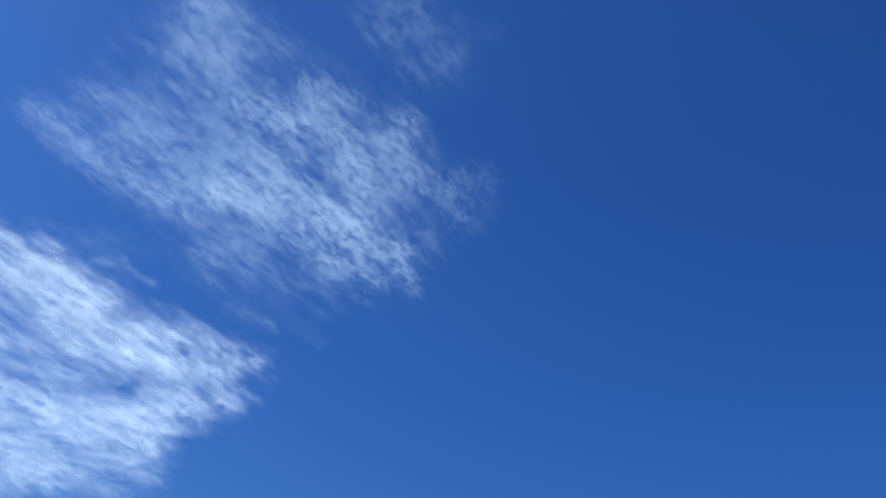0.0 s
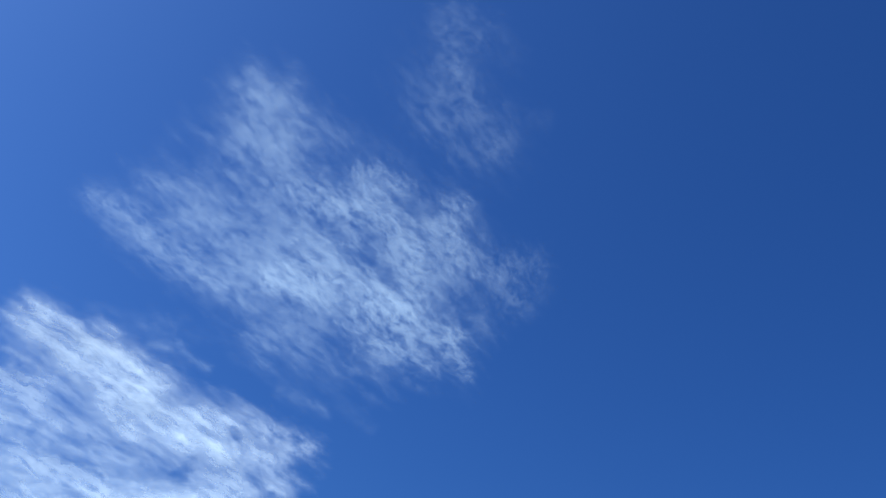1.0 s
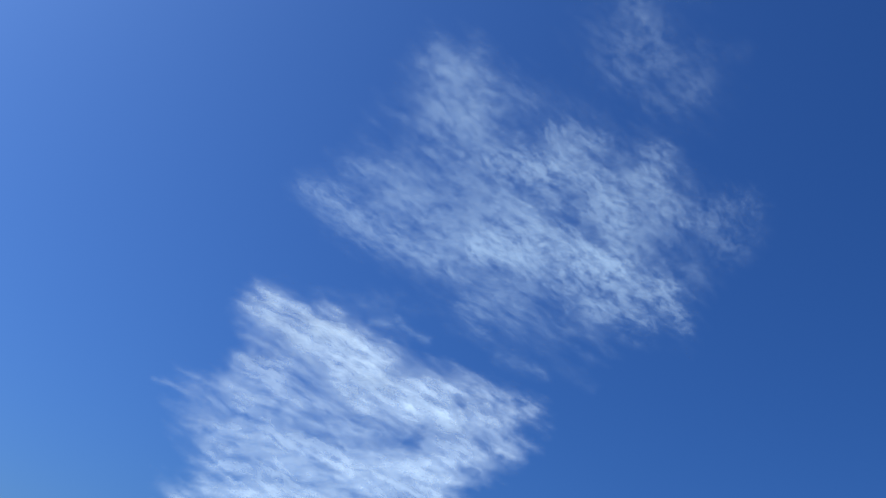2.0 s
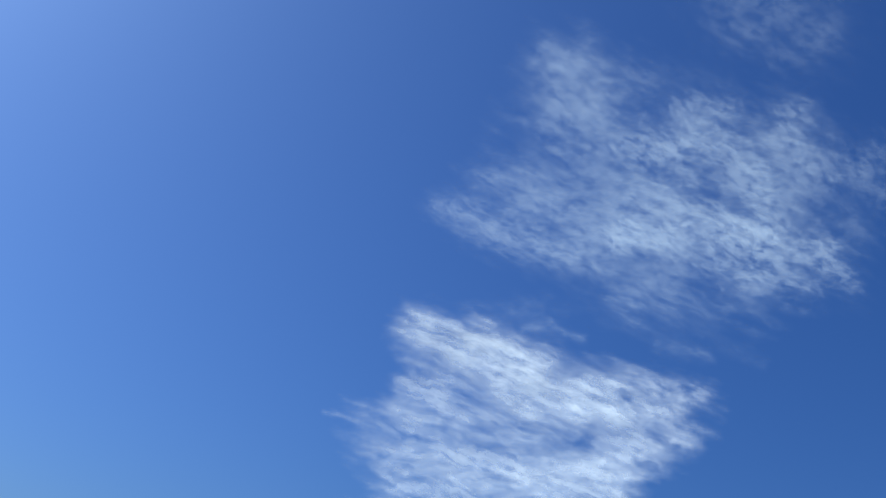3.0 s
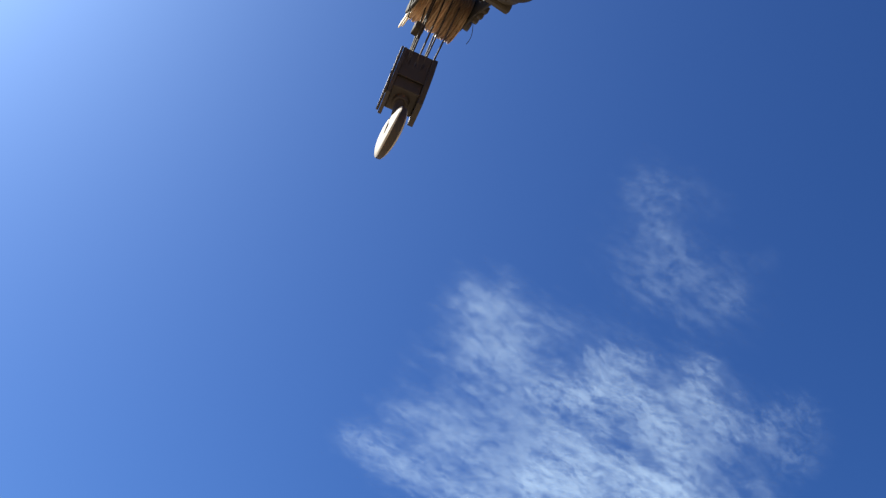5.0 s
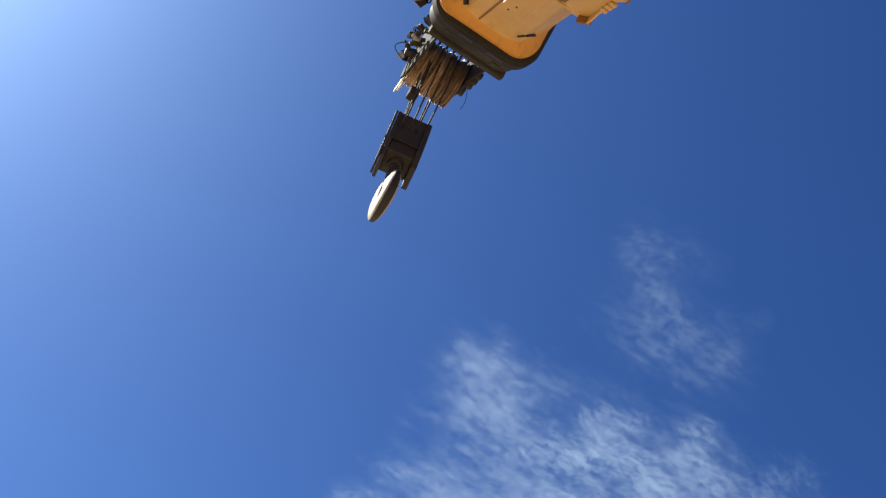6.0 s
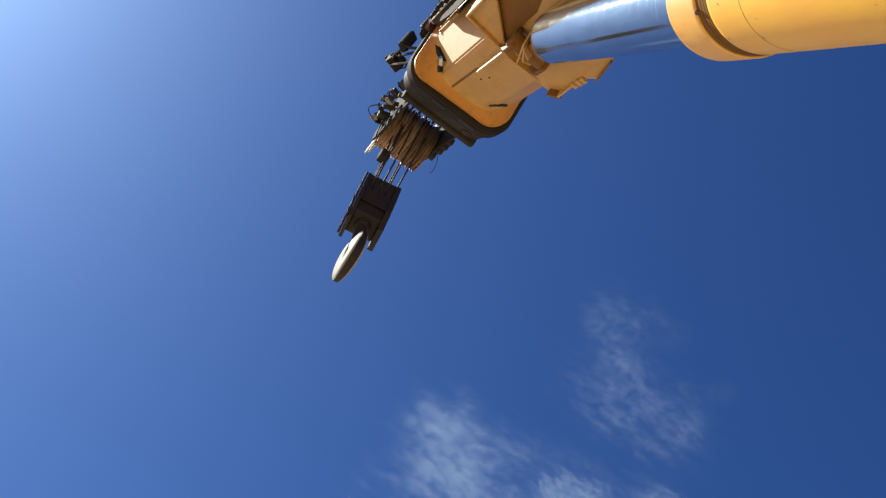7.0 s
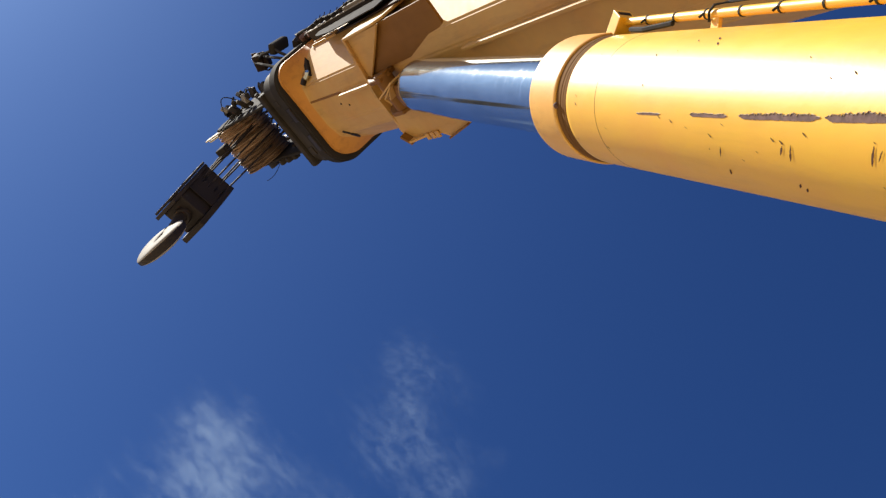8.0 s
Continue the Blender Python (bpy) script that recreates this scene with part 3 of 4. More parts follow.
for y, z, r in ((1.98, 0.05, 0.12), (2.16, 0.03, 0.05), (2.42, -0.02, 0.07), (2.62, 0.02, 0.05), (2.74, -0.04, 0.06)):
    bm = mesh()
    p = Vector((-0.33, y, z))
    tube(bm, [p, p + Vector((-0.07, 0.02, 0.02)), p + Vector((-0.09, 0.04, r))], 0.011, 6)
    part("peg", bm, BLACK, head)
for x, y in ((-0.31, 2.52), (-0.27, 2.66)):
    bm = mesh()
    tube(bm, [(x, y, -0.05), (x - 0.01, y + 0.05, -0.18), (x + 0.03, y + 0.12, -0.34)], 0.006, 6)
    part("hanging_wire", bm, RUBBER, head)
# pale worn guard plates beside the outer sheave
for x, drop in ((-0.252, 0.0), (-0.228, 0.03)):
    bm = mesh()
    prism(bm, [(2.66, -0.17 + drop), (2.80, -0.235 + drop), (3.03, -0.385 + drop), (3.07, -0.385 + drop), (3.075, -0.34 + drop), (2.95, -0.21 + drop), (2.80, -0.12 + drop)], x, x + 0.014, YZ)
    bmesh.ops.bevel(bm, geom=list(bm.edges), offset=0.004, segments=1, affect="EDGES")
    part("rope_guard", bm, PALE_STEEL, head, "pale worn rope guard plate")
for y, z in ((2.30, -0.05), (2.40, -0.08), (2.52, -0.10)):
    bm = mesh()
    box(bm, (0.262, y - 0.035, z - 0.03), (0.315, y + 0.03, z + 0.03), bevel=0.01)
    part("fitting", bm, DARK_GREY, head)
bm = mesh()
tube(bm, [Vector((0.29 + 0.030 * math.sin(2.6 * k / 9), 2.55 - 0.12 * k / 9, -0.13 - 0.24 * k / 9)) for k in range(10)], 0.003, 5)
part("loose_wire", bm, RUBBER, head)
bm = mesh()
tube(bm, [Vector((-0.35 - 0.09 * math.sin(math.pi * k / 9), 2.2 + 0.36 * k / 9, 0.02 + 0.05 * math.sin(math.pi * k / 9) - 0.08 * k / 9)) for k in range(10)], 0.004, 5)
part("loose_wire", bm, RUBBER, head)
bm = mesh()
tube(bm, [Vector((-0.36 - 0.12 * math.sin(math.pi * k / 10), 2.70 + 0.06 * math.sin(math.pi * k / 10), 0.02 - 0.20 * k / 10)) for k in range(11)], 0.005, 6)
part("loose_wire", bm, RUBBER, head)

# lift cylinder: barrel, gland, rod
bm = mesh()
lathe(bm, [(0, -1.3), (0.2, -1.3), (0.225, -1.27), (0.225, -1.2), (0.225, 2.805), (0.225, 2.823), (0.222, 2.828), (0.20, 2.830), (0.20, 2.92), (0, 2.92)], 128)
barrel = hang(part("lift_cylinder", bm, YELLOW, crane, "thick yellow lift cylinder with rust scrapes", True), CYL)
bm = mesh()
lathe(bm, [(0.17, 2.90), (0.231, 2.90), (0.234, 2.904), (0.235, 2.915), (0.235, 3.11), (0.235, 3.12), (0.227, 3.14), (0.167, 3.14), (0.167, 2.95)], 128)
part("gland", bm, GLAND, barrel, "dull orange gland ring", True)
bm = mesh()
lathe(bm, [(0.199, 2.8295), (0.2225, 2.830), (0.2235, 2.834), (0.2235, 2.848), (0.2195, 2.850), (0.2235, 2.852), (0.224, 2.866), (0.220, 2.868), (0.225, 2.870), (0.227, 2.8985), (0.199, 2.8995)], 128)
part("seal_groove", bm, GROOVE, barrel, "brown grooved ring", True)
bm = mesh()
lathe(bm, [(0.2245, 2.609), (0.2254, 2.6095), (0.2254, 2.6115), (0.2245, 2.612)], 128)
part("weld_line", bm, GRIMY_SHADE, barrel, "thin dark line round the barrel", True)
bm = mesh()
lathe(bm, [(0, 3.0), (0.165, 3.0), (0.165, 5.30), (0.165, 5.33), (0.160, 5.37), (0.148, 5.40), (0.11, 5.40), (0.10, 5.44), (0, 5.44)], 128)
part("rod", bm, CHROME, barrel, "scratched chromed piston rod", True)
bm = mesh()
box(bm, (-0.09, -0.12, 5.40), (0.09, 0.12, 5.68), bevel=0.03)
part("rod_eye", bm, GRIMY_SHADE, barrel)
bm = mesh()
lathe(bm, [(0.1655, 3.141), (0.178, 3.141), (0.178, 3.150), (0.166, 3.155)], 96)
part("wiper_ring", bm, RUBBER, barrel, "black rubber wiper ring", True)

# directions round the barrel, from the side that faces the walker, towards the boom
E1, E2 = Vector((-0.6678, 0.6194, -0.4127)), Vector((-0.7443, -0.5558, 0.3703))
to_cyl = CYL.to_3x3().inverted()
E1, E2 = to_cyl @ E1, to_cyl @ E2


def round_at(deg, r, z):
    a = radians(deg)
    return r * (math.cos(a) * E1 + math.sin(a) * E2) + Vector((0, 0, z))


# grease pipe with clamps along the barrel
bm = mesh()
tube(bm, [round_at(91, 0.270, z) for z in (2.875, 2.0, 1.0, 0.0, -1.1)], 0.0148, 14)
pipe = part("pipe", bm, YELLOW, barrel, "thin yellow hydraulic pipe", True)
for k in range(12):
    z = 2.72 - 0.17 * k
    bm = mesh()
    c = round_at(91, 0.270, z)
    lathe(bm, [(0.0148, -0.004), (0.0166, -0.004), (0.0166, 0.004), (0.0148, 0.004)], 14, Matrix.Translation(c))
    if k % 2 == 0:
        tube(bm, [c + E1 * 0.016, c + E1 * 0.030 - E2 * 0.012], 0.004, 5)
    part("clamp", bm, RUBBER, pipe)
for z in (2.33, 0.9):
    bm = mesh()
    box(bm, (-0.035, -0.007, -0.02), (0.035, 0.007, 0.02), Matrix.Translation(round_at(91, 0.240, z)) @ (Matrix((E2, E1, (0, 0, 1))).transposed().to_4x4()), 0.003)
    part("pipe_stand", bm, YELLOW, barrel)
bm = mesh()
turn = Matrix((E2, E1, (0, 0, 1))).transposed().to_4x4()
box(bm, (-0.02, -0.030, -0.030), (0.085, 0.034, 0.030), Matrix.Translation(round_at(90, 0.222, 2.92)) @ turn @ pose(0, 0, 0, 0, 28, 0), 0.004)
bracket = part("pipe_bracket", bm, YELLOW, barrel, "open yellow bracket welded beside the gland")
# dark box in place of the bracket's hollow end
bm = mesh()
box(bm, (0.080, -0.022, -0.012), (0.0862, 0.026, 0.012), Matrix.Translation(round_at(90, 0.222, 2.92)) @ turn @ pose(0, 0, 0, 0, 28, 0), 0.003)
part("slot", bm, RUSTY_DARK, bracket, "dark slot in the open end")
bm = mesh()
tube(bm, [round_at(88, 0.245, 2.35), round_at(86.5, 0.272, 2.345), round_at(88, 0.293, 2.33), round_at(91, 0.300, 2.28), round_at(92, 0.304, 2.15), round_at(92.5, 0.312, 1.95), round_at(92.5, 0.318, 1.6), round_at(92, 0.314, 1.0), round_at(92, 0.30, 0.2)], 0.0045, 6)
part("cable", bm, RUBBER, barrel, "thin black cable along the pipe")
bm = mesh()
tube(bm, [round_at(86, 0.24, 2.80), round_at(84, 0.236, 2.70), round_at(88, 0.25, 2.55)], 0.009, 6)
part("hose", bm, RUBBER, barrel, "short black hose")


bm = mesh()
lathe(bm, [(0, -0.004), (0.011, -0.004), (0.011, 0.010), (0.006, 0.016), (0, 0.018)], 10, Matrix.Translation(round_at(-9, 0.222, 2.895)) @ E1.to_track_quat("Z", "Y").to_matrix().to_4x4())
part("grease_nipple", bm, RUST, barrel)


# scrapes worn down to rust, lying on the barrel
def scrape(z0, z1, deg0, deg1, width, seed):
    """A ragged worn strip: one edge nearly straight, the other torn, both ends drawn out to points."""
    r = random.Random(seed)
    n = max(5, int((z1 - z0) / 0.0025))
    low, high, drift = [], [], 0.0
    phase = r.uniform(0, 6)
    for k in range(n + 1):
        f = k / n
        z = z0 + (z1 - z0) * f
        drift = 0.85 * drift + r.uniform(-0.16, 0.16)
        ends = min(1.0, 9.0 * f + 0.12, 14.0 * (1 - f) + 0.12) if z1 - z0 > 0.03 else math.sin(math.pi * (0.06 + 0.88 * f))
        phase += r.uniform(0.15, 1.25)
        w = width * ends * max(0.35, 0.64 + 0.45 * drift + 0.20 * abs(math.sin(phase)) + r.uniform(-0.08, 0.08))
        mid = deg0 + (deg1 - deg0) * f
        low.append((mid + math.degrees((-0.45 * width * ends + 0.05 * width * r.uniform(-1, 1)) / 0.225), z))
        high.append((mid + math.degrees((w - 0.45 * width * ends) / 0.225), z))
    bm = mesh()
    rows = [[bm.verts.new(round_at(d, 0.2262, z)) for d, z in pair] for pair in zip(low, high)]
    for a, b in zip(rows, rows[1:]):
        bm.faces.new((a[0], a[1], b[1], b[0]))
    worn = part("rust_scrape", bm, RUST if z1 - z0 > 0.03 else FRESH_RUST, barrel)
    if z1 - z0 > 0.10:
        # curled rim of lifted paint along the torn edge
        bm = mesh()
        rows = [[bm.verts.new(round_at(d + e, q, z)) for e, q in ((-0.10, 0.2263), (0.18, 0.2275), (0.42, 0.2256))] for d, z in high]
        for a, b in zip(rows, rows[1:]):
            for i in range(2):
                bm.faces.new((a[i], a[i + 1], b[i + 1], b[i]))
        part("paint_rim", bm, PALE_STEEL, worn)
    return worn


for z0, z1, d0, d1, w in ((2.21, 2.34, -8, -9, 0.007), (1.90, 2.06, -5.5, -6.5, 0.010), (1.57, 1.85, -2, -4.5, 0.018), (1.18, 1.555, 3, -1.8, 0.021), (0.4, 1.1, 5, 3, 0.02)):
    scrape(z0, z1, d0, d1, w, int(z0 * 100))
for z, d, w in ((1.97, -19, 6), (2.21, -10, 5), (2.15, -12, 6), (2.33, 37, 5), (2.18, 51, 5), (2.32, 12, 4), (2.59, -43, 6), (1.69, -18, 7), (1.61, -12, 5), (2.74, 1, 4), (2.74, -6, 5), (1.50, 23, 5), (1.72, -17, 6)):
    scrape(z, z + 0.013, d - 1.2, d + 1.2, w / 1000, int(100 * z + d) + 500)


rng = random.Random(4)
for k in range(26):
    z, d = rng.uniform(0.9, 3.05), rng.uniform(-48, 60)
    if abs(d) > 8 and not 2.82 < z < 2.92:
        scrape(z, z + rng.uniform(0.006, 0.012), d - 0.6, d + 0.6, rng.uniform(0.002, 0.0045), 900 + k)


def gouge(z, d0, d1, width, seed):
    """A short scrape that runs round the barrel."""
    r = random.Random(seed)
    bm = mesh()
    rows = []
    for k in range(9):
        f = k / 8
        w = 0.40 * width * (0.15 + math.sin(math.pi * (0.04 + 0.92 * f))) * r.uniform(0.7, 1.25)
        zc = z + 0.012 * f + r.uniform(-0.001, 0.001)
        rows.append([bm.verts.new(round_at(d0 + (d1 - d0) * f, 0.2262, zc + q * w / 2)) for q in (-1, 1)])
    for a, b in zip(rows, rows[1:]):
        bm.faces.new((a[0], a[1], b[1], b[0]))
    return part("rust_gouge", bm, FRESH_RUST, barrel)


for k, (z, d0, d1, w) in enumerate(((1.94, -26, -33, 0.011), (1.94, -43, -48, 0.016), (1.695, -20, -26, 0.015), (1.665, -19, -29, 0.014), (1.68, -45, -49, 0.016), (1.665, -48, -52, 0.014), (1.415, -14, -25, 0.016), (1.395, -16, -22, 0.010), (2.09, 51, 54, 0.022), (2.07, 45, 48, 0.020))):
    gouge(z, d0, d1, w, k)

# turntable and carrier, with the boom slewed over the carrier's side
bm = mesh()
for x in (-0.62, 0.56):
    prism(bm, [(-4.6, 1.27), (-1.3, 1.27), (-1.35, 1.7), (-2.4, 2.0), (-4.0, 2.75), (-4.6, 2.65)], x, x + 0.06, YZ)
box(bm, (-0.8, -4.7, 1.14), (0.8, -1.25, 1.28), bevel=0.02)
hang(part("turntable", bm, YELLOW, crane), Matrix.Translation((CX, 0, 0)))
bm = mesh()
box(bm, (-6.0, -4.1, 0.80), (5.0, -1.45, 1.15), bevel=0.04)
hang(part("carrier_frame", bm, DECK, crane), Matrix.Translation((CX, 0, 0)))
for y in (-3.85, -1.65):
    for x in (-5.0, -3.4, 2.4, 4.0):
        bm = mesh()
        lathe(bm, [(0.25, -0.17), (0.5, -0.19), (0.56, -0.14), (0.56, 0.14), (0.5, 0.19), (0.25, 0.17)], 32, Euler((radians(90), 0, 0)).to_matrix().to_4x4())
        wheel = hang(part("wheel", bm, RUBBER, crane, "black rubber tyre", True), Matrix.Translation((CX + x, y, 0.56)))
        bm = mesh()
        lathe(bm, [(0, -0.08), (0.12, -0.10), (0.24, -0.14), (0.26, -0.12), (0.26, 0.12), (0, 0.08)], 24, Euler((radians(90), 0, 0)).to_matrix().to_4x4())
        part("rim", bm, YELLOW, wheel, smooth=True)

# ---------------------------------------------------------------- hook block and its ropes
BX, BY, BZ = 1.035, 4.76, 8.145
block = tagged(new("hook_block"), "dark steel hook block hanging under the boom head", "hook block")
block.location = (BX, BY, BZ)
block.rotation_euler = (0, 0, radians(-10))
for x0, x1, drop in ((-0.176, -0.154, 0.0), (-0.150, -0.118, 0.035), (0.128, 0.178, 0.03)):
    bm = mesh()
    prism(bm, [(-0.15, 0.0), (0.15, 0.0), (0.19, -0.10), (0.19, -0.40), (0.165, -0.585 - drop), (-0.10, -0.585 - drop), (-0.165, -0.42), (-0.18, -0.28), (-0.165, -0.08)], x0, x1, YZ)
    bmesh.ops.bevel(bm, geom=list(bm.edges), offset=0.004, segments=1, affect="EDGES")
    part("cheek_plate", bm, DARK_STEEL, block)
for k in range(4):
    bm = mesh()
    lathe(bm, [(0.04, -0.02), (0.12, -0.012), (0.15, -0.026), (0.16, -0.026), (0.135, 0), (0.16, 0.026), (0.15, 0.026), (0.12, 0.012), (0.04, 0.02)], 40,
          Matrix.Translation((-0.092 + 0.060 * k, 0, -0.19)) @ Euler((0, radians(90), 0)).to_matrix().to_4x4())
    part("sheave", bm, DARK_STEEL, block, smooth=True)
bm = mesh()
box(bm, (-0.122, -0.150, -0.40), (0.128, -0.138, -0.010), bevel=0.004)
part("rope_guard", bm, DARK_STEEL, block)
bm = mesh()
box(bm, (-0.122, -0.125, -0.54), (0.128, 0.14, -0.34), bevel=0.015)
part("crosshead", bm, DARK_STEEL, block)
bm = mesh()
lathe(bm, [(0, -0.05), (0.065, -0.05), (0.072, -0.04), (0.072, 0.02), (0, 0.02)], 24, Matrix.Translation((0, 0, -0.54)))
part("hook_nut", bm, DARK_STEEL, block, smooth=True)
bm = mesh()
lathe(bm, [(0, -0.172), (0.04, -0.172), (0.05, -0.16), (0.05, 0.165), (0.04, 0.175), (0, 0.175)], 20, Matrix.Translation((0, 0, -0.45)) @ Euler((0, radians(90), 0)).to_matrix().to_4x4())
part("trunnion", bm, DARK_STEEL, block, smooth=True)
for y, z in ((-0.08, -0.10), (-0.10, -0.36), (0.05, -0.12)):
    bm = mesh()
    lathe(bm, [(0, -0.012), (0.016, -0.012), (0.018, 0.01), (0, 0.012)], 8, Matrix.Translation((-0.168, y, z)) @ Euler((0, radians(90), 0)).to_matrix().to_4x4())
    part("bolt", bm, DARK_STEEL, block)

# the hook: a thick forged bar curled round a narrow throat, thinning towards its ends
bm = mesh()
ring = []
STEPS, AXIS = 66, Vector((0.72, -0.69))
HEART = Vector((0.044, -0.930))
for k in range(STEPS + 1):
    g = k / STEPS
    a = radians(97 + g * 346)
    way = Vector((math.cos(a), math.sin(a)))
    c = HEART + Vector((0.126 * way.x, 0.163 * way.y))
    side = Vector((way.x / 0.126, way.y / 0.163)).normalized()
    w = 0.096 + 0.010 * math.sin(math.pi * g) - 0.030 * max(0, g - 0.8) / 0.2
    loop = []
    for i in range(20):
        an = 2 * math.pi * i / 20
        ca, sa = math.cos(an), math.sin(an)
        p = c + side * w * (abs(ca) ** 0.55) * (1 if ca > 0 else -1)
        t = 0.055 * math.sqrt(max(0.06, 1 - (((p - HEART) @ AXIS) / 0.29) ** 2))
        loop.append(bm.verts.new((0.021 + t * (abs(sa) ** 0.4) * (1 if sa > 0 else -1), p.x, p.y)))
    ring.append(loop)
for a, b in zip(ring, ring[1:]):
    for i in range(20):
        bm.faces.new((a[i], a[(i + 1) % 20], b[(i + 1) % 20], b[i]))
bm.faces.new(ring[0][::-1])
bm.faces.new(ring[-1])
lathe(bm, [(0, -0.76), (0.040, -0.755), (0.046, -0.66), (0.050, -0.50), (0, -0.50)], 20)
hook = part("hook", bm, HOOK_GREY, block, "pale worn forged steel hook", True)
hook.rotation_euler = (0, 0, radians(8.5))
# pale worn flanks; shade of the other faces painted as dark steel
hook.data.materials.append(DARK_STEEL)
for f in hook.data.polygons:
    f.material_index = 0 if abs(f.normal.x) > 0.65 and f.center.z < -0.74 else 1

# rope falls between the head and the block
group = "hoist rope falls"
HEAD_SHEAVES = BOOM @ SHEAVE_AT
for x, front in ((-0.108, -1), (-0.090, -0.9), (-0.025, -1), (0.035, -1), (0.105, -1), (-0.06, 1), (0.075, 1)):
    bm = mesh()
    top = Vector((x * 1.25, HEAD_SHEAVES.y + front * 0.235 - BY, HEAD_SHEAVES.z - BZ + 0.02))
    bottom = Vector((x, front * 0.132, -0.17))
    tube(bm, [bottom, bottom.lerp(top, 0.35), bottom.lerp(top, 0.7), top], 0.0085, 8)
    rope = tagged(part("hoist_rope", bm, ROPE, smooth=True), "dark greased wire rope between head and hook block", "wire rope", group)
    rope.location = (BX, BY, BZ)

# limit switch weight riding on a rope
bm = mesh()
box(bm, (-0.046, -0.046, -0.06), (0.046, 0.046, 0.06), bevel=0.012)
box(bm, (-0.032, -0.053, -0.026), (0.032, 0.053, 0.026), bevel=0.008)
weight = tagged(part("limit_weight", bm, BLACK), "small black limit switch weight clamped round a rope", "limit weight")
weight.location = (BX - 0.130, 4.58, 8.40)
bm = mesh()
tube(bm, [(0, 0, 0.06), (-0.01, -0.02, 0.25), (-0.03, -0.04, 0.50)], 0.008, 6)
part("chain", bm, ROPE, weight)


# ---------------------------------------------------------------- clouds
def inside_distance(outline, pu, pv):
    """Signed distance to a closed outline, positive inside."""
    best = np.full(pu.shape, 1e9)
    odd = np.zeros(pu.shape, bool)
    for (x0, y0), (x1, y1) in zip(outline, outline[1:] + outline[:1]):
        dx, dy = x1 - x0, y1 - y0
        f = np.clip(((pu - x0) * dx + (pv - y0) * dy) / (dx * dx + dy * dy), 0, 1)
        best = np.minimum(best, np.hypot(pu - x0 - f * dx, pv - y0 - f * dy))
        cross = (y0 > pv) != (y1 > pv)
        odd ^= cross & (pu < dx * (pv - y0) / (dy if dy else 1e-9) + x0)
    return np.where(odd, best, -best)


def cloud(label, az, el, far=4000.0):
    """A bank of ice cloud on the far sky; its sheets are parts of it."""
    az, el = radians(az), radians(el)
    c = Vector((math.sin(az) * math.cos(el), math.cos(az) * math.cos(el), math.sin(el)))
    r = Vector((math.cos(az), -math.sin(az), 0))
    ob = tagged(new("cloud"), label, "cloud")
    ob.matrix_world = Matrix.Translation(c * far) @ Matrix((r, r.cross(c), -c)).transposed().to_4x4()
    return ob


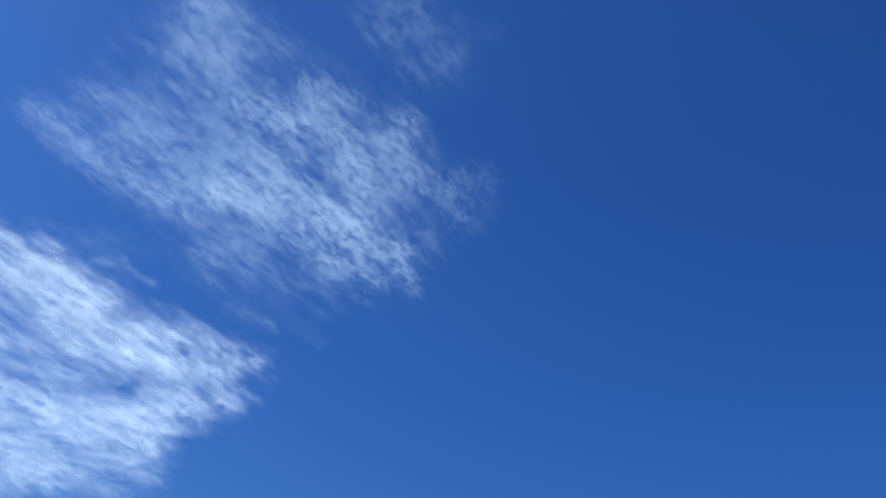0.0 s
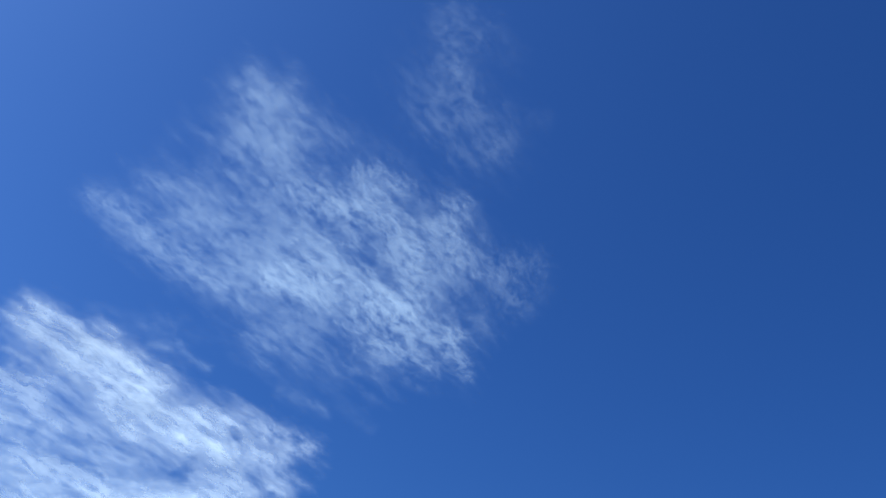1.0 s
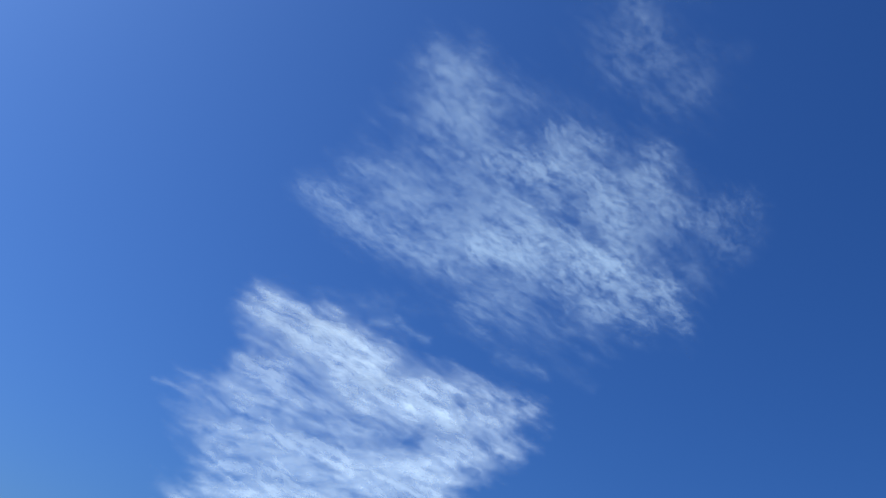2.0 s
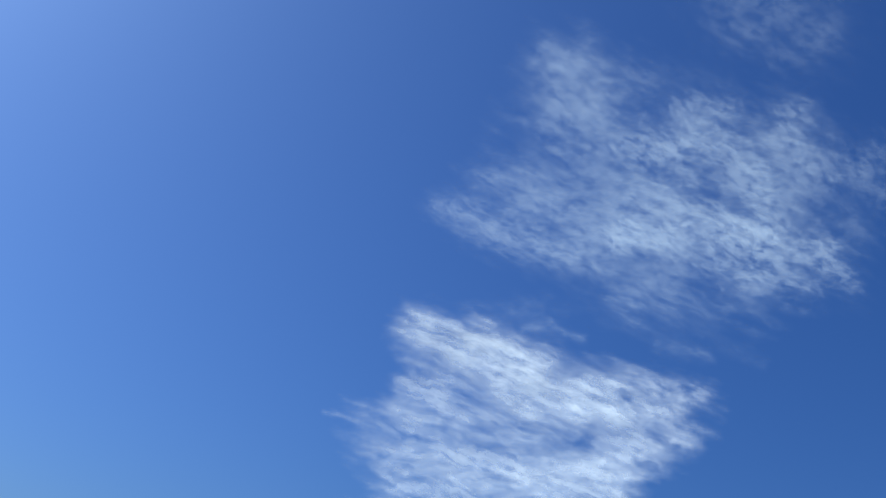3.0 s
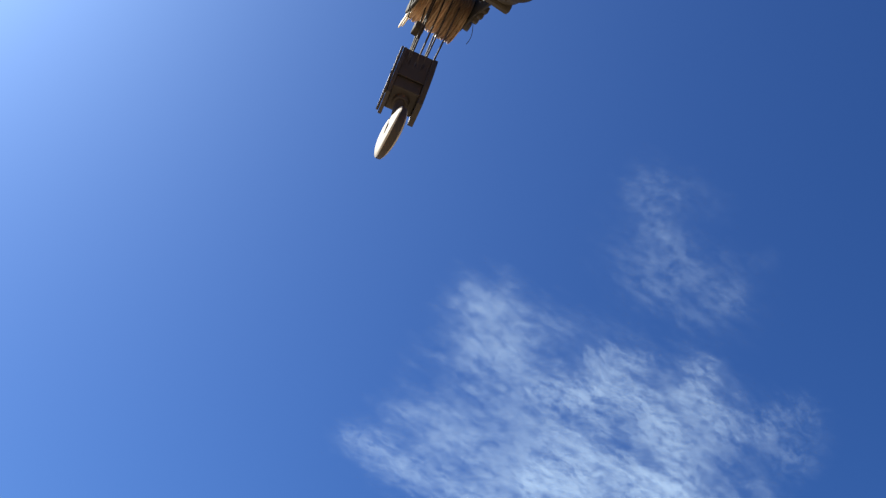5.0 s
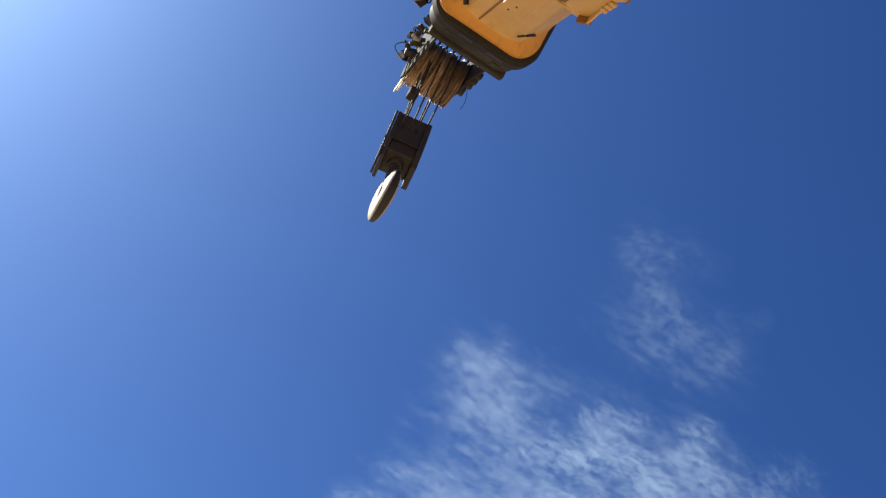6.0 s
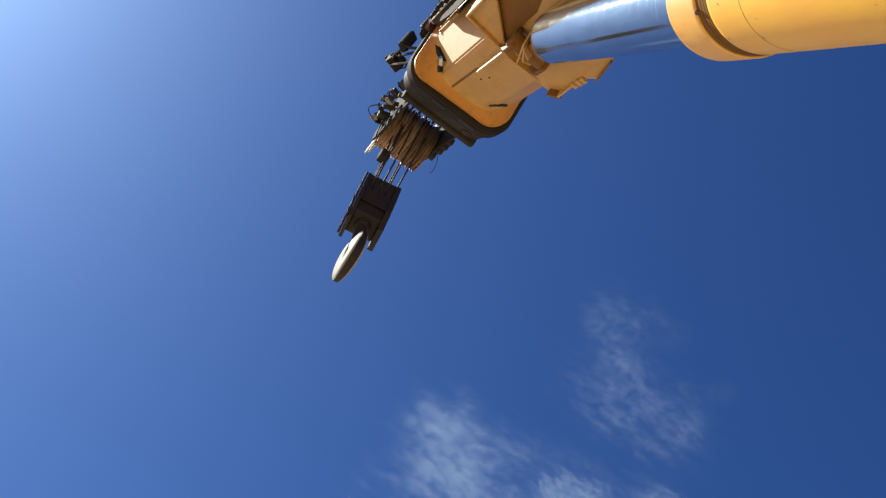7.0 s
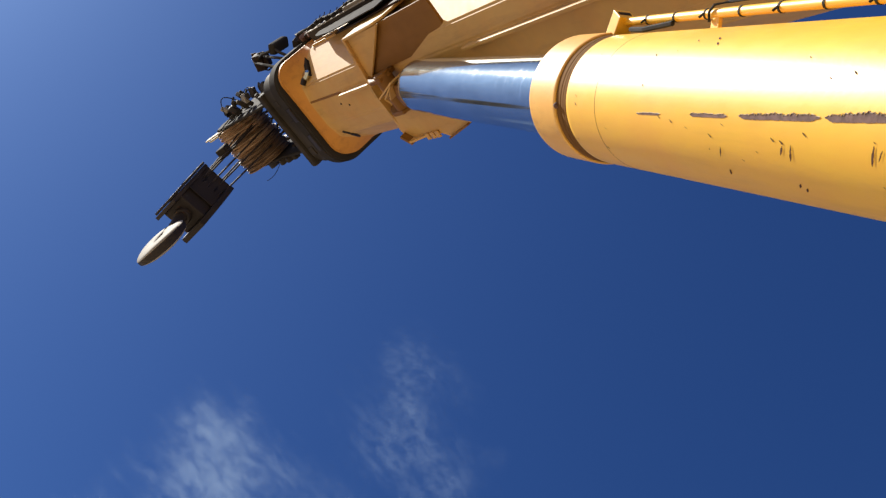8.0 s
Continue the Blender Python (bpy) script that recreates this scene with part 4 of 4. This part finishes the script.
def sheet(name, bank, mat, angle, streaks, outline=(), soft=40.0, ragged=14.0, thick=1.0, depth=0.0, label="", step=2.0, far=4000.0):
    """A sheet of a cloud bank, in thousandths of its distance: a soft filled outline or a set of streaks, thinned along the lanes (streaks below zero)."""
    xs = [p[0] for p in outline] + [p[k] for p in streaks for k in (0, 2) if not outline]
    ys = [p[1] for p in outline] + [p[k] for p in streaks for k in (1, 3) if not outline]
    pad = 60
    gu, gv = np.meshgrid(np.arange(min(xs) - pad, max(xs) + pad, step), np.arange(min(ys) - pad, max(ys) + pad, step))
    ca, sa = math.cos(angle), math.sin(angle)
    along, across = gu * ca + gv * sa, -gu * sa + gv * ca
    wob, lump = np.zeros(gu.shape), np.zeros(gu.shape)
    for j in range(gu.shape[0]):
        for i in range(gu.shape[1]):
            p, q = along[j, i], across[j, i]
            wob[j, i] = noise.fractal(Vector((p / 46, q / 13, depth)), 0.8, 2.1, 5)
            lump[j, i] = noise.fractal(Vector((p / 70, q / 34, 7.7 + depth)), 0.9, 2.0, 4)
    if outline:
        d = np.clip((inside_distance(list(outline), gu, gv) + ragged * wob + soft * 0.42) / soft, 0, 1)
        d = d * d * (3 - 2 * d) * np.clip(0.8 + 0.6 * lump, 0.25, 1.3)
    else:
        d = np.zeros(gu.shape)
    for x0, y0, x1, y1, width, amount in streaks:
        dx, dy = x1 - x0, y1 - y0
        f = np.clip(((gu - x0) * dx + (gv - y0) * dy) / (dx * dx + dy * dy + 1e-9), 0, 1)
        near = np.hypot(gu - x0 - f * dx, gv - y0 - f * dy) + (0.45 * width + 2.0) * wob
        fall = np.exp(-(np.maximum(near, 0) / (1.35 * width)) ** 2)
        d = d * (1 + amount * fall) if amount < 0 else 1 - (1 - d) * (1 - amount * fall)
    d = np.clip(d * thick, 0, 1)
    verts, dens, faces = [], [], []
    index = -np.ones(gu.shape, int)
    keep = (d[:-1, :-1] + d[1:, :-1] + d[:-1, 1:] + d[1:, 1:]) > 0.08
    for j, i in zip(*np.nonzero(keep)):
        quad = []
        for jj, ii in ((j, i), (j, i + 1), (j + 1, i + 1), (j + 1, i)):
            if index[jj, ii] < 0:
                index[jj, ii] = len(verts)
                bulge = -0.0004 * (gu[jj, ii] ** 2 + gv[jj, ii] ** 2) * far / 1000 + 6.0 * lump[jj, ii] + depth
                verts.append((gu[jj, ii] * far / 1000, gv[jj, ii] * far / 1000, bulge))
                dens.append(max(0.0, float(d[jj, ii]) - 0.02))
            quad.append(index[jj, ii])
        faces.append(quad)
    me = bpy.data.meshes.new(name)
    me.from_pydata(verts, [], faces)
    me.attributes.new("ice_cover", "FLOAT", "POINT").data.foreach_set("value", dens)
    me.polygons.foreach_set("use_smooth", [True] * len(faces))
    me.materials.append(mat)
    ob = new(name, me)
    ob.parent = bank
    return tagged(ob, label) if label else ob


# the mottled bank, its fibres fanning out towards the tail
LEAD, MID, AFT = radians(-17), radians(-23), radians(-36)
bank = cloud("feathery white cirrus cloud with mottled fibres in a blue sky", 35, 36)
sheet("haze_sheet", bank, cloud_material("cirrus_haze", MID, 40.0, 34.0, 4.0, 0.45, 0.45, 0.14, 0.195), MID,
      [(-195, 22, -142, -5, 29, -0.20), (-27, -192, 61, -176, 29, -0.45), (-45, 75, 56, 71, 20, -0.50), (131, -147, 187, -129, 25, -0.40), (-229, -29, -186, -7, 16, -0.25),
       (-144, 11, -58, -22, 4, -0.35), (-28, -22, 78, -60, 6, -0.30), (66, 34, 143, -61, 8, -0.25), (-55, 45, -15, 46, 13, -0.45), (150, -40, 185, -125, 16, -0.30)],
      [(-277, -77), (-245, -47), (-218, -25), (-198, 7), (-200, 36), (-176, 68), (-172, 89), (-163, 117), (-136, 112), (-111, 124), (-87, 103), (-53, 99), (-40, 80), (15, 73), (56, 63), (101, 58),
       (125, 46), (139, 25), (159, -9), (178, -63), (186, -115), (185, -143), (134, -154), (105, -169), (53, -193), (5, -208), (-33, -193), (-62, -183), (-67, -151), (-109, -142), (-160, -123), (-203, -118), (-245, -94)],
      soft=74, ragged=18, depth=60.0)
sheet("leading_edge", bank, cloud_material("cirrus_lead", LEAD, 30.0, 19.0, 4.6, 0.40, 0.34, 0.14, 0.23), LEAD,
      [(-267, -76, -205, -102, 13, 0.75), (-205, -102, -102, -123, 17, 0.60), (-107, -118, -43, -163, 15, 0.35), (-219, -39, -176, -37, 16, 0.45), (-164, -72, -69, -66, 29, 0.50), (-61, -169, -38, -188, 9, 0.35),
       (-7, -172, 44, -168, 19, 0.30), (-191, -49, -167, -63, 8, -0.35), (-108, -66, -69, -86, 6, -0.30)], depth=30.0)
sheet("mottled_core", bank, cloud_material("cirrus_core", MID, 30.0, 20.0, 3.4, 0.52, 0.22, 0.13, 0.245), MID,
      [(-53, -94, -6, -78, 22, 0.90), (-4, -84, 86, -94, 23, 0.75), (80, -96, 158, -104, 20, 0.48), (-56, 12, -13, 0, 25, 0.60), (-13, 5, 8, 6, 9, 0.70), (29, 14, 75, -23, 29, 0.65),
       (73, -17, 110, -45, 22, 0.45), (-7, -18, 64, -68, 8, 0.60), (-140, 9, -30, -26, 20, 0.40), (156, -98, 189, -135, 9, 0.45), (58, -130, 142, -137, 17, 0.40), (-144, 11, -58, -22, 4, -0.40),
       (-28, -22, 3, -28, 6, -0.50), (30, -39, 78, -60, 7, -0.60), (66, 34, 95, -3, 9, -0.40), (102, -21, 143, -61, 8, -0.50)], depth=0.0)
sheet("crest", bank, cloud_material("cirrus_crest", AFT, 30.0, 20.0, 3.0, 0.55, 0.28, 0.15, 0.215), AFT,
      [(-9, 48, 54, 50, 10, 0.65), (99, 46, 115, 48, 13, 0.60), (114, 23, 150, -18, 17, 0.60), (-1, 44, 25, 6, 8, 0.40)], depth=-30.0)
sheet("plume", bank, cloud_material("cirrus_plume", AFT, 32.0, 28.0, 3.6, 0.5, 0.40, 0.15, 0.19), AFT,
      [(-138, 88, -113, 54, 27, 0.75), (-159, 116, -96, 90, 7, 0.50), (-106, 80, -59, 57, 19, 0.40), (-107, 113, -81, 95, 5, 0.30), (-70, 90, -40, 80, 9, 0.30), (-34, 82, 29, 72, 17, 0.22), (-55, 45, -15, 46, 11, -0.50)], depth=-60.0)
sheet("tail_wisp", bank, cloud_material("cirrus_tail", AFT, 24.0, 26.0, 2.8, 0.6, 0.35, 0.16, 0.17), AFT,
      [(181, -13, 188, -12, 9, 0.40), (196, 4, 229, 19, 13, 0.30), (205, -31, 236, -41, 11, 0.28), (153, 10, 196, -16, 22, 0.28), (190, -20, 240, -10, 18, 0.20), (174, -51, 205, -82, 14, 0.20)], depth=-90.0)

# the bright swept bank
SWEEP, COMB, LOW = radians(-12), radians(-5), radians(4)
bank = cloud("dense white cirrus cloud swept into a bright plume", 26, 18)
sheet("haze_sheet", bank, cloud_material("bright_haze", SWEEP, 36.0, 28.0, 7.0, 0.35, 0.50, 0.15, 0.45, 0.70), SWEEP, [],
      [(-159, 78), (-145, 103), (-114, 103), (-72, 99), (-28, 92), (8, 82), (43, 74), (79, 79), (118, 76), (153, 71), (202, 67), (203, 55), (182, 39), (199, 24), (189, 1), (162, -19), (138, -38),
       (131, -82), (71, -122), (-37, -153), (-130, -164), (-171, -146), (-168, -123), (-132, -104), (-172, -70), (-189, -44), (-197, -10), (-156, -2), (-144, 34), (-137, 60)],
      soft=44, ragged=15, depth=60.0)
sheet("plume", bank, cloud_material("bright_plume", SWEEP, 40.0, 28.0, 7.5, 0.30, 0.56, 0.16, 0.80, 0.70), SWEEP,
      [(-143, 98, -85, 89, 8, 0.70), (-122, 77, -45, 68, 18, 0.80), (-54, 69, 0, 53, 24, 0.95), (2, 50, 47, 35, 20, 0.75), (58, 54, 99, 54, 12, 0.70), (58, 26, 98, 30, 11, 0.70), (-63, -14, 9, -1, 16, 0.40),
       (-104, 48, -51, 34, 9, -0.40), (31, 62, 52, 61, 6, -0.35)], depth=30.0)
sheet("mottled_point", bank, cloud_material("bright_point", SWEEP, 30.0, 26.0, 4.4, 0.5, 0.30, 0.14, 0.46, 0.70), SWEEP,
      [(115, 71, 193, 60, 9, 0.60), (107, 28, 166, 38, 11, 0.55), (140, -2, 178, 9, 12, 0.60), (93, 48, 143, 47, 4, -0.40), (149, 25, 182, 26, 4, -0.45), (96, -19, 121, -19, 7, -0.50)], depth=0.0)
sheet("lower_billow", bank, cloud_material("bright_billow", LOW, 36.0, 28.0, 6.5, 0.35, 0.52, 0.17, 0.58, 0.70), LOW,
      [(24, -48, 104, -32, 18, 0.75), (-36, -61, 27, -58, 14, 0.50), (-127, -118, -78, -112, 12, 0.75), (-61, -103, 5, -88, 8, 0.60), (-118, -54, -54, -66, 11, 0.65), (-13, -31, 12, -35, 7, -0.60), (-119, -85, -43, -86, 9, -0.40),
       (26, -105, 102, -91, 24, 0.50), (-98, -144, -24, -134, 20, 0.50)], depth=-30.0)
sheet("combed_streaks", bank, cloud_material("bright_comb", COMB, 30.0, 24.0, 6.5, 0.3, 0.38, 0.16, 0.44, 0.70), COMB,
      [(-150, -8, -92, -13, 6, 0.70), (-167, -49, -129, -57, 8, 0.40), (-181, -22, -153, -9, 6, 0.35), (-228, -24, -195, -26, 2, 0.40), (-149, 24, -94, 17, 6, 0.35), (-65, -34, -16, -24, 6, -0.40)], depth=-60.0)

bank = cloud("faint ragged wisp of cirrus cloud", 42, 45.5)
sheet("wisp", bank, cloud_material("faint_cirrus", AFT, 30.0, 30.0, 2.6, 0.55, 0.40, 0.14, 0.098), AFT,
      [(-44, 29, -21, 18, 7, 0.40), (-28, -13, 2, -13, 17, 0.65), (-29, -42, -18, -39, 10, 0.60), (5, -24, 42, -43, 13, 0.50), (4, -65, 40, -59, 10, 0.45), (-72, -24, -43, -45, 7, 0.30), (-72, -1, -41, -7, 9, 0.22),
       (34, -5, 79, -7, 9, 0.20), (-50, 10, 30, -50, 34, 0.30), (-60, -35, 20, -70, 16, 0.22), (-25, -25, -18, -27, 5, -0.50), (-3, -38, 5, -47, 4, -0.40), (-31, 1, -27, -1, 3, -0.40)], depth=0.0)
sheet("upper_wisp", bank, cloud_material("faintest_cirrus", MID, 24.0, 28.0, 2.4, 0.6, 0.4, 0.16, 0.13), MID,
      [(-53, 77, -10, 64, 10, 0.22), (-53, 52, -31, 47, 8, 0.22), (-31, 27, -10, 15, 6, 0.30), (-51, -1, -39, -10, 11, 0.20), (-40, 75, -20, 20, 22, 0.25), (10, 70, 30, 50, 14, 0.15)], thick=1.4, depth=30.0)

bank = cloud("thin trailing veil of cirrus cloud", 30, 26)
sheet("veil", bank, cloud_material("veil_cirrus", LEAD, 28.0, 30.0, 3.0, 0.5, 0.45, 0.16, 0.22), LEAD,
      [(-77, -37, -50, -27, 4, 0.50), (-50, -27, -10, -38, 4, 0.50), (-93, -9, -60, -3, 8, 0.22), (-145, -23, -43, -17, 8, 0.16), (-45, -11, 7, 2, 13, 0.12)])
sheet("trailing_wisp", bank, cloud_material("trailing_cirrus", LEAD, 26.0, 28.0, 3.2, 0.5, 0.45, 0.16, 0.22), LEAD,
      [(73, -33, 122, -39, 6, 0.45), (138, -30, 183, -40, 6, 0.18)], depth=20.0)
